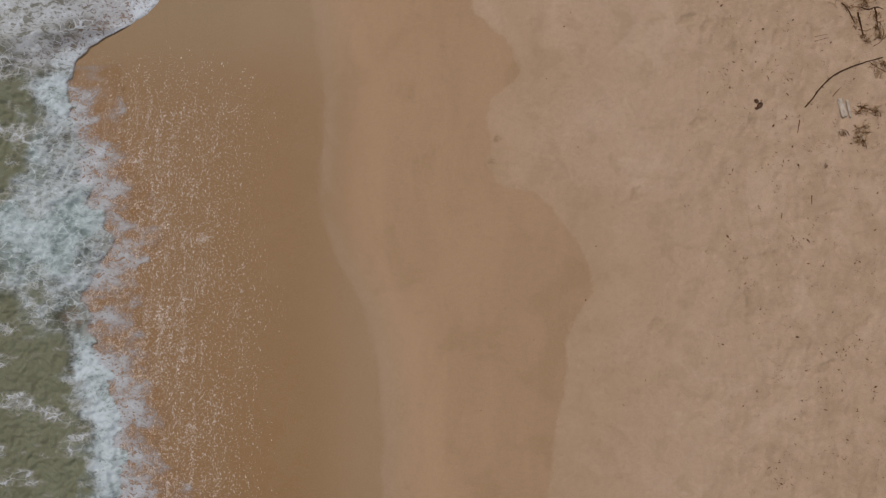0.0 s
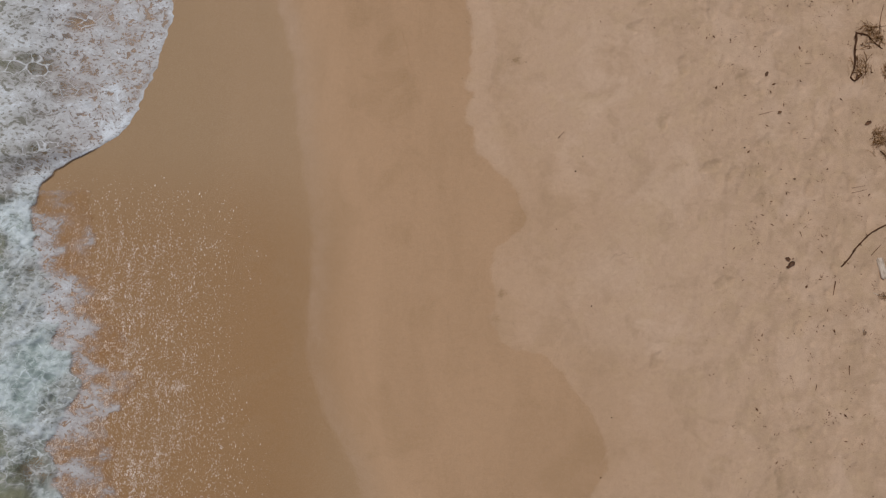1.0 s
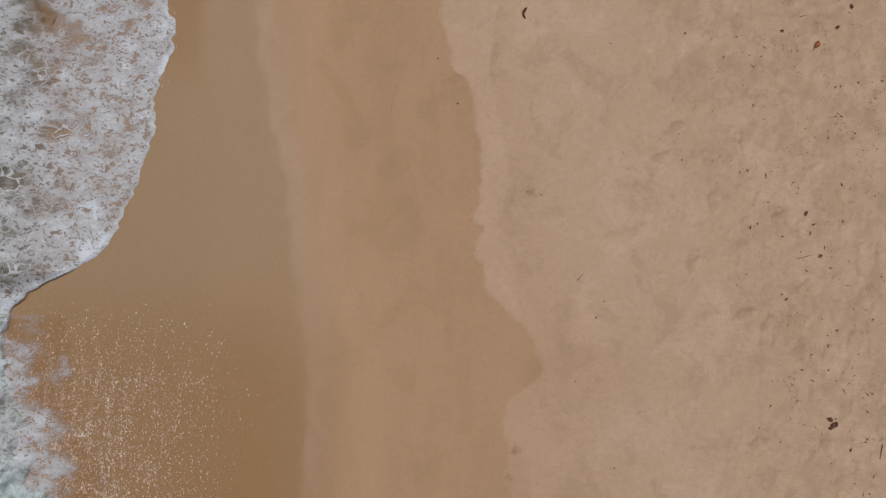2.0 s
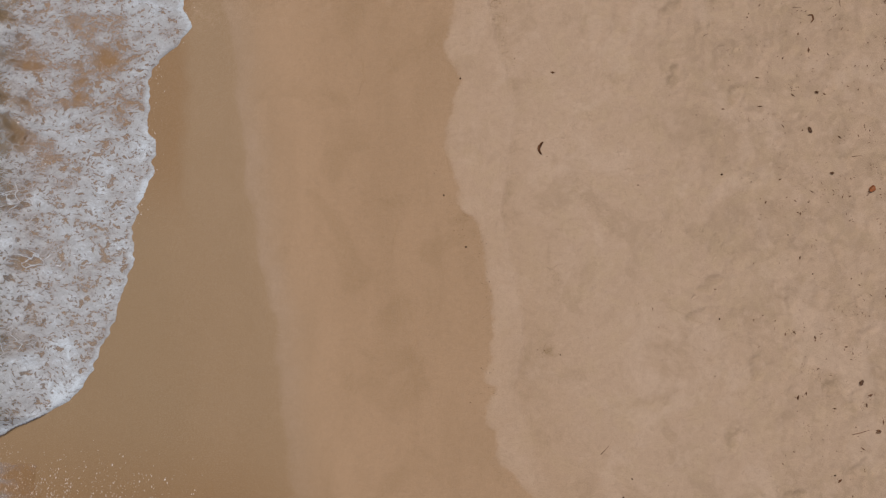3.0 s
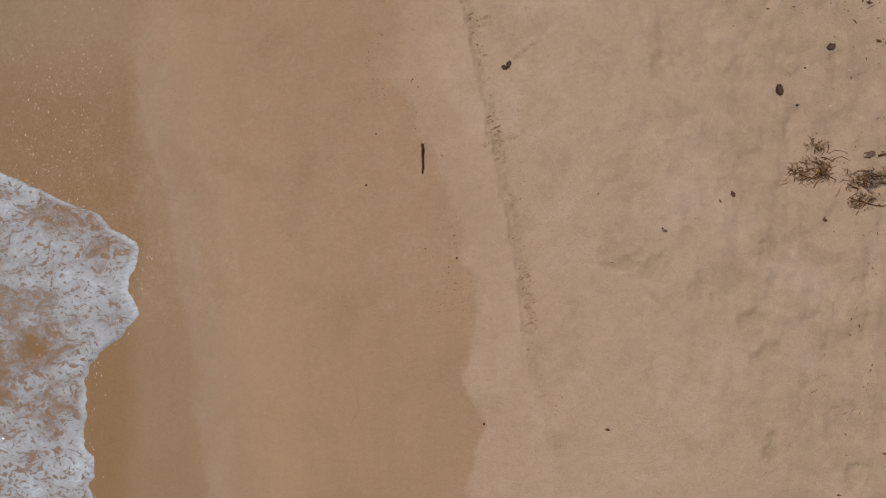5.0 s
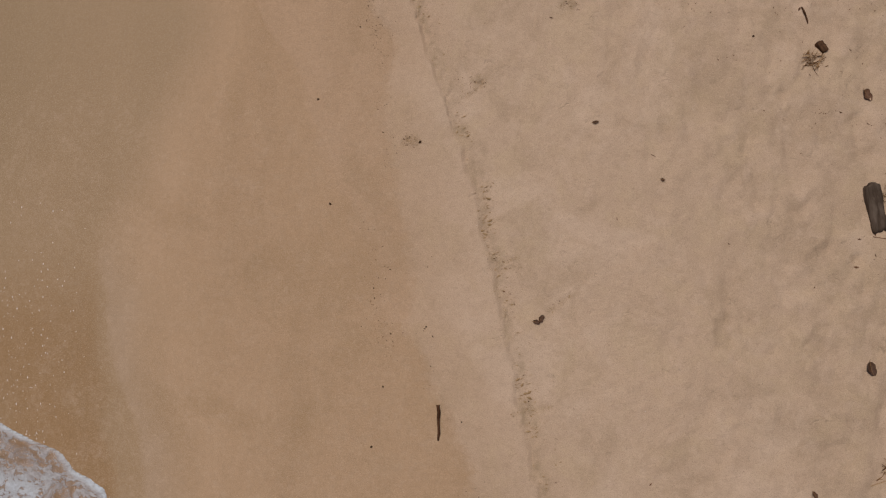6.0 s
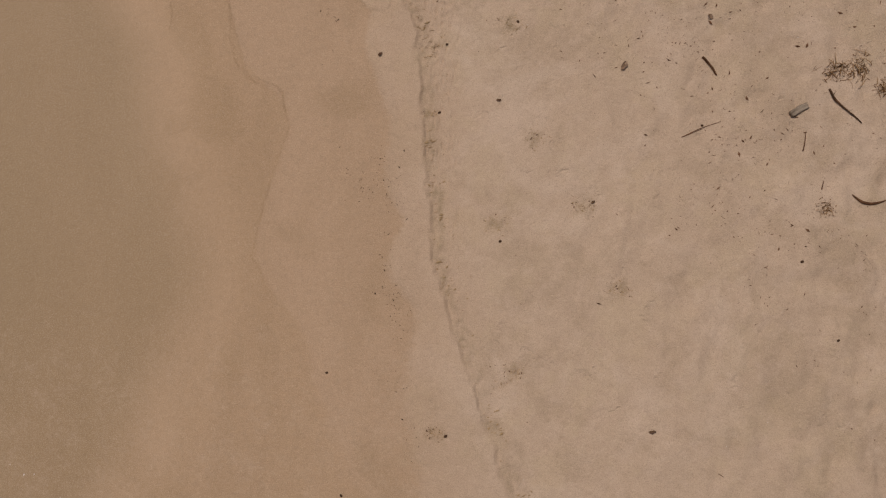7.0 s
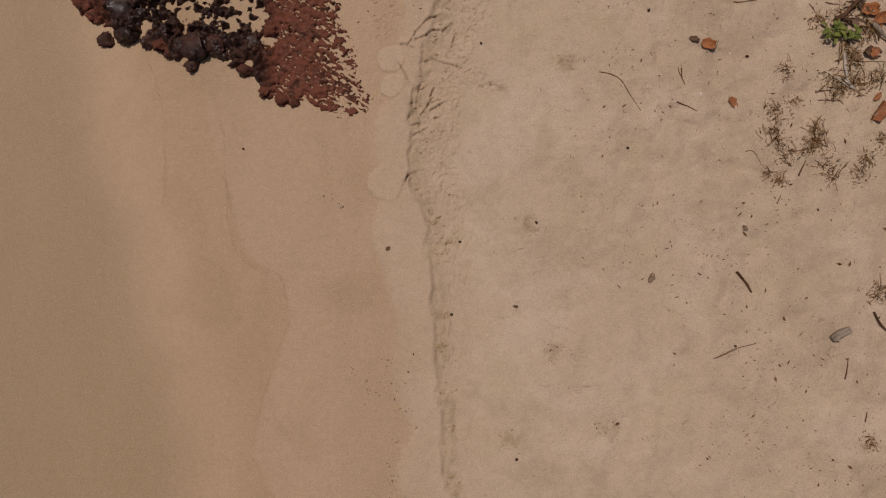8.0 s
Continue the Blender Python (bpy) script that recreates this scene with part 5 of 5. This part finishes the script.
# ---- the green plant ----
def plant(x, y):
    r = random.Random(12)
    thing = new("beach_plant")
    thing.location = (x, y, ground_z(x, y))
    tagged(thing, "low green beach plant with rounded glossy leaves", "plant")
    bm = bmesh.new()
    tube(bm, [Vector((0, 0, -0.02)), Vector((0.01, 0.005, 0.02)), Vector((0.02, 0.02, 0.05))], [0.006, 0.005, 0.003], 6)
    part("stem", bm, LEAF_GREEN, thing)
    for k in range(38):
        turn, reach, rise = r.uniform(0, 6.28), r.uniform(-0.015, 0.02), r.uniform(0.02, 0.065)
        ox, oy = r.uniform(-0.10, 0.10), r.uniform(-0.045, 0.045)
        long, wide = r.uniform(0.030, 0.058), r.uniform(0.016, 0.030)
        bm = bmesh.new()
        rows = []
        for i in range(7):
            u = i / 6
            w = wide * math.sin(math.pi * min(1.0, 0.08 + 0.9 * u)) ** 0.6 * 0.5
            d, h = reach + u * long, rise + 0.02 * math.sin(2.2 * u) - 0.015 * u
            rows.append([bm.verts.new((ox + d * math.cos(turn) - s * w * math.sin(turn), oy + d * math.sin(turn) + s * w * math.cos(turn), h + (0.006 if s else 0.0))) for s in (-1, 0, 1)])
        for p, q in zip(rows, rows[1:]):
            for j in (0, 1):
                bm.faces.new((p[j], p[j + 1], q[j + 1], q[j])).smooth = True
        tube(bm, [Vector((0.3 * ox, 0.3 * oy, 0.012)), Vector((ox + reach * math.cos(turn), oy + reach * math.sin(turn), rise))], [0.002, 0.0015], 4)
        part("leaf", bm, LEAF_GREEN, thing)
    return thing


plant(1.60, 17.97)


# ---- fine litter, uncounted ----
def litter(name, spots, sizes, material, label, lie=None):
    """Crumbs and shreds too small to count: short bent slivers resting on the sand."""
    r = random.Random(len(spots))
    heights = ground_heights(spots) + 0.001
    verts, faces = [], []
    for (x, y), z, s in zip(spots, heights, sizes):
        turn, slim = r.uniform(0, 2 * math.pi) if lie is None else r.gauss(lie, 0.35), r.choice((0.10, 0.16, 0.26, 0.45))
        c, d = math.cos(turn), math.sin(turn)
        n = len(verts)
        for u, v, h in ((-1, 0, 0.1), (0, -slim, 0.0), (0.1, 0, 0.7 * slim + 0.15), (0, slim, 0.0), (1, r.uniform(-0.4, 0.4), 0.15)):
            verts.append((x + s * (u * c - v * d), y + s * (u * d + v * c), z + s * h))
        faces += [(n, n + 1, n + 2), (n, n + 2, n + 3), (n + 4, n + 2, n + 1), (n + 4, n + 3, n + 2), (n, n + 3, n + 1), (n + 4, n + 1, n + 3)]
    me = bpy.data.meshes.new(name)
    me.from_pydata(verts, [], faces)
    me.materials.append(material)
    return tagged(new(name, me), label, "litter", kind="stuff")


rng = np.random.RandomState(5)
count = 150000
spots = np.stack([rng.uniform(-0.6, 7, count), rng.uniform(-4, 19, count)], 1)
beyond = spots[:, 0] - np.interp(spots[:, 1], LITTER_LINE[0::2], LITTER_LINE[1::2])
patch = N2(spots[:, 0] * 1.3, spots[:, 1] * 1.3, 3)
knot = N4(spots[:, 0] * 4.5, spots[:, 1] * 4.5, 3)
dense = 0.003 + ease(beyond, -0.5, 0.5) * (0.13 + 0.48 * ease(patch, -0.3, 0.6)) * (0.12 + 0.35 * ease(spots[:, 1], 14, 16) + 2.6 * ease(knot, 0.2, 0.7)) * (1 + 0.9 * ease(spots[:, 1], 14.5, 16))
keep = (rng.rand(count) < dense) & (beyond > -2.4)
spots = spots[keep]
litter("beach_litter", spots, rng.choice([0.005, 0.008, 0.012, 0.018, 0.026], len(spots), p=[0.40, 0.34, 0.18, 0.06, 0.02]) * np.where(spots[:, 1] > 13, 0.8, 1.25), LITTER, "scattered brown crumbs of bark, weed and leaf")
count = 90000
spots = np.stack([rng.uniform(-0.4, 6.5, count), rng.uniform(-4, 19, count)], 1)
beyond = spots[:, 0] - np.interp(spots[:, 1], LITTER_LINE[0::2], LITTER_LINE[1::2])
knot = N4(spots[:, 0] * 4.5, spots[:, 1] * 4.5, 3)
keep = rng.rand(count) < ease(beyond, -1.4, 0.4) * (0.03 + 0.20 * ease(spots[:, 1], 13, 16) + 0.75 * ease(knot, 0.15, 0.65))
litter("sand_clods", spots[keep], rng.choice([0.004, 0.006, 0.009], keep.sum(), p=[0.55, 0.33, 0.12]), CLOD, "small clods of dry sand kicked up from the surface")
count = 60000
spots = np.stack([rng.uniform(-2, 0.8, count), rng.uniform(3, 18.5, count)], 1)
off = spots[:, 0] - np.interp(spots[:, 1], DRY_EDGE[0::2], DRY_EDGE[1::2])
patch = N3(spots[:, 0] * 1.8, spots[:, 1] * 1.1, 2)
keep = rng.rand(count) < 0.7 * ease(np.abs(off + 0.12), 0.34, 0.0) * ease(patch, -0.2, 0.4) * (0.30 + 0.70 * ease(spots[:, 1], 6, 12))
litter("drift_line_grit", spots[keep], rng.choice([0.0045, 0.0075, 0.0115], keep.sum(), p=[0.50, 0.37, 0.13]), SEED, "dark grit along the upper swash line")
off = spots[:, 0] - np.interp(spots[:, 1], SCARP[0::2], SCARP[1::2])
band = ease(off, 0.0, 0.05) * ease(off, 0.30, 0.06)
bare = 0.15 + ease(N1(spots[:, 0] * 3, spots[:, 1] * 2, 3), 0.0, 0.5)
keep = (rng.rand(count) < 1.0 * band * bare) & (spots[:, 1] > 9.0)
litter("scarp_crumbs", spots[keep], rng.choice([0.004, 0.007, 0.011], keep.sum(), p=[0.5, 0.36, 0.14]), CRUMB, "damp sand crumbs below a small scarp")
ribbed = ease(off, 0.0, 0.03) * ease(off, 0.16, 0.08) * ease(spots[:, 1], 9.0, 10.5) * ease(N2(spots[:, 0] * 2, spots[:, 1] * 3.1, 3), -0.25, 0.35)
keep = rng.rand(count) < 0.85 * ribbed
litter("scarp_ribs", spots[keep], rng.choice([0.010, 0.016, 0.024], keep.sum(), p=[0.45, 0.38, 0.17]), CRUMB, "short crumbling ribs of damp sand under a small scarp", 0.25)
keep = (rng.rand(count) < 0.16 * band * bare) & (spots[:, 1] > 9.0)
litter("scarp_shreds", spots[keep], rng.choice([0.005, 0.009, 0.013], keep.sum(), p=[0.5, 0.36, 0.14]), LITTER, "dark shreds of weed below a small scarp")


crumbs = [rng.normal((fx, fy), (0.045, 0.036), (110, 2)) for fx, fy in SCRAPES]
for line in TRAILS:
    for a, b in zip(line, line[1:]):
        crumbs.append(np.array(a) + rng.rand(26, 1) * (np.array(b) - np.array(a)) + rng.normal(0, 0.012, (26, 2)))
crumbs = np.concatenate(crumbs)
litter("scraped_crumbs", crumbs, rng.choice([0.004, 0.006, 0.010], len(crumbs), p=[0.45, 0.4, 0.15]), CRUMB, "damp sand crumbs scratched up in small patches")
dark = crumbs[rng.rand(len(crumbs)) < 0.14] + rng.normal(0, 0.01, (1, 2))
litter("scraped_shreds", dark, rng.choice([0.004, 0.007, 0.010], len(dark)), LITTER, "dark shreds of weed in scratched patches")
grains = []
for line in SWASH_LINES + (tuple(zip(LOBE[11:25:2], LOBE[10:24:2])),):
    for (ax, ay), (bx, by) in zip(line, line[1:]):
        n = int(700 * math.hypot(bx - ax, by - ay))
        t = rng.rand(n)
        wave = 0.018 * N2(t * 3 + ax * 7, t * 0 + ay, 3)
        grains.append(np.stack([ax + t * (bx - ax) + wave + rng.normal(0, 0.005, n), ay + t * (by - ay) + wave + rng.normal(0, 0.005, n)], 1))
grains = np.concatenate(grains)
litter("swash_line_grains", grains, rng.choice([0.0015, 0.0022, 0.003], len(grains)), CRUMB, "fine line of coarse damp grains left by the swash")


# ---- foam bubbles and wet glints, both as pale beads on the sand ----
def bubbles(name, spots, sizes, label):
    """Tiny pale beads too small to count, for foam and for wet glints, each an eight-sided dome on the sand."""
    heights = ground_heights(spots)
    n = len(spots)
    shape = np.array([(1, 0, 0.1), (0, 1.3, 0.1), (-1, 0, 0.1), (0, -1.3, 0.1), (0, 0, 0.8)])
    shape = shape[None] * np.stack([rng.uniform(0.6, 1.2, n), rng.uniform(0.7, 2.2, n), np.ones(n)], 1)[:, None]
    verts = np.concatenate([spots, heights[:, None]], 1)[:, None] + shape * sizes[:, None, None]
    faces = np.array([(0, 1, 4), (1, 2, 4), (2, 3, 4), (3, 0, 4)])[None] + 5 * np.arange(n)[:, None, None]
    me = bpy.data.meshes.new(name)
    me.from_pydata(verts.reshape(-1, 3).tolist(), [], faces.reshape(-1, 3).tolist())
    me.materials.append(BEAD)
    return tagged(new(name, me), label, "foam", kind="stuff")


bead = Graph("foam_glint_bead")
BEAD = bead.finish(bead.mix(bead.noise(14.0, 2), (0.70, 0.58, 0.50), (0.92, 0.87, 0.87)), 0.3, spec=0.5)
count = 520000
spots = np.stack([rng.uniform(-7.6, -2.6, count), rng.uniform(-4.6, 7.4, count)], 1)
x, y = spots.T
streak = N1(x * 2.0, y * 2.6, 3) + 0.7 * N2(x * 0.8, y * 1.6, 3)
edge_x = -3.35 + 0.45 * N3(y * 0.6, y * 0.0 + 3.3, 3) - 0.10 * np.maximum(y, 0)
threads = ease(N2(x * 7.5 + 0.6 * N4(x, y, 1), y * 1.1, 3), -0.15, 0.7)
dense = ease(x, edge_x + 0.7, edge_x - 1.8) * (0.16 + 0.16 * ease(streak, -0.2, 0.9) + 0.34 * threads) * ease(y, 4.4, 2.2)
to_surf = x - np.interp(y, FRONT[0::2], FRONT[1::2])
worms = ease(np.abs(N1(x * 4.2 + 0.5 * N2(x * 2, y * 2, 1), y * 4.6, 2)), 0.22, 0.03) * ease(N4(x * 1.1, y * 1.4, 3), -0.35, 0.35)
dense = dense * (0.75 + 3.2 * worms * ease(to_surf, 2.6, 0.5) * ease(y, 3.9, 2.0)) + 0.55 * worms * ease(to_surf, 1.9, 0.2) * ease(y, 3.8, 2.2)
for ax, ay, bx, by, wide in ((-6.0, -1.9, -5.1, -1.6, 0.2), (-6.5, 0.24, -4.96, 1.02, 0.12)):
    t = np.clip(((x - ax) * (bx - ax) + (y - ay) * (by - ay)) / ((bx - ax) ** 2 + (by - ay) ** 2), 0, 1)
    away = np.hypot(x - ax - t * (bx - ax), y - ay - t * (by - ay)) + 0.06 * N1(x * 5, y * 5, 3)
    dense = np.maximum(dense, 0.9 * ease(away, wide * 1.6, wide * 0.2) * (1 - 0.5 * t))
STROKES = ((-4.05, 0.9, -4.88, 0.51), (-4.88, 0.51, -5.59, 0.01), (-5.59, 0.01, -5.91, -0.78), (-3.51, 0.28, -4.33, 0.03))
for ax, ay, bx, by in STROKES:
    t = np.clip(((x - ax) * (bx - ax) + (y - ay) * (by - ay)) / ((bx - ax) ** 2 + (by - ay) ** 2), 0, 1)
    away = np.hypot(x - ax - t * (bx - ax), y - ay - t * (by - ay)) + 0.09 * N1(x * 2.5, y * 2.5, 3)
    dense = np.maximum(dense, ease(away, 0.09, -0.05) * (0.5 + 0.7 * N3(x * 5, y * 5, 2)))
keep = (rng.rand(count) < dense) & (to_surf > -0.1)
bubbles("swash_bubbles", spots[keep], rng.choice([0.0025, 0.0038, 0.0058, 0.0075], keep.sum(), p=[0.44, 0.34, 0.17, 0.05]), "pale foam bubbles and glints modelled as beads on rust brown wet sand")
spots = np.stack([rng.uniform(-5.4, -2.4, 9000), rng.uniform(7, 15, 9000)], 1)
x, y = spots.T
near_front = ease(np.abs(x - np.interp(y, FRONT[0::2], FRONT[1::2])), 0.30, 0.02) * ease(y, 12.3, 11.5)
left = ease(x, -3.95, -4.6) * ease(y, 8.5, 9.5) * ease(y, 13.8, 12.3)
keep = rng.rand(9000) < 0.35 * near_front + 0.30 * left
bubbles("shore_bubbles", spots[keep], rng.choice([0.0025, 0.004, 0.005], keep.sum()), "pale foam bubbles and glints modelled as beads beside the edge of the swash")
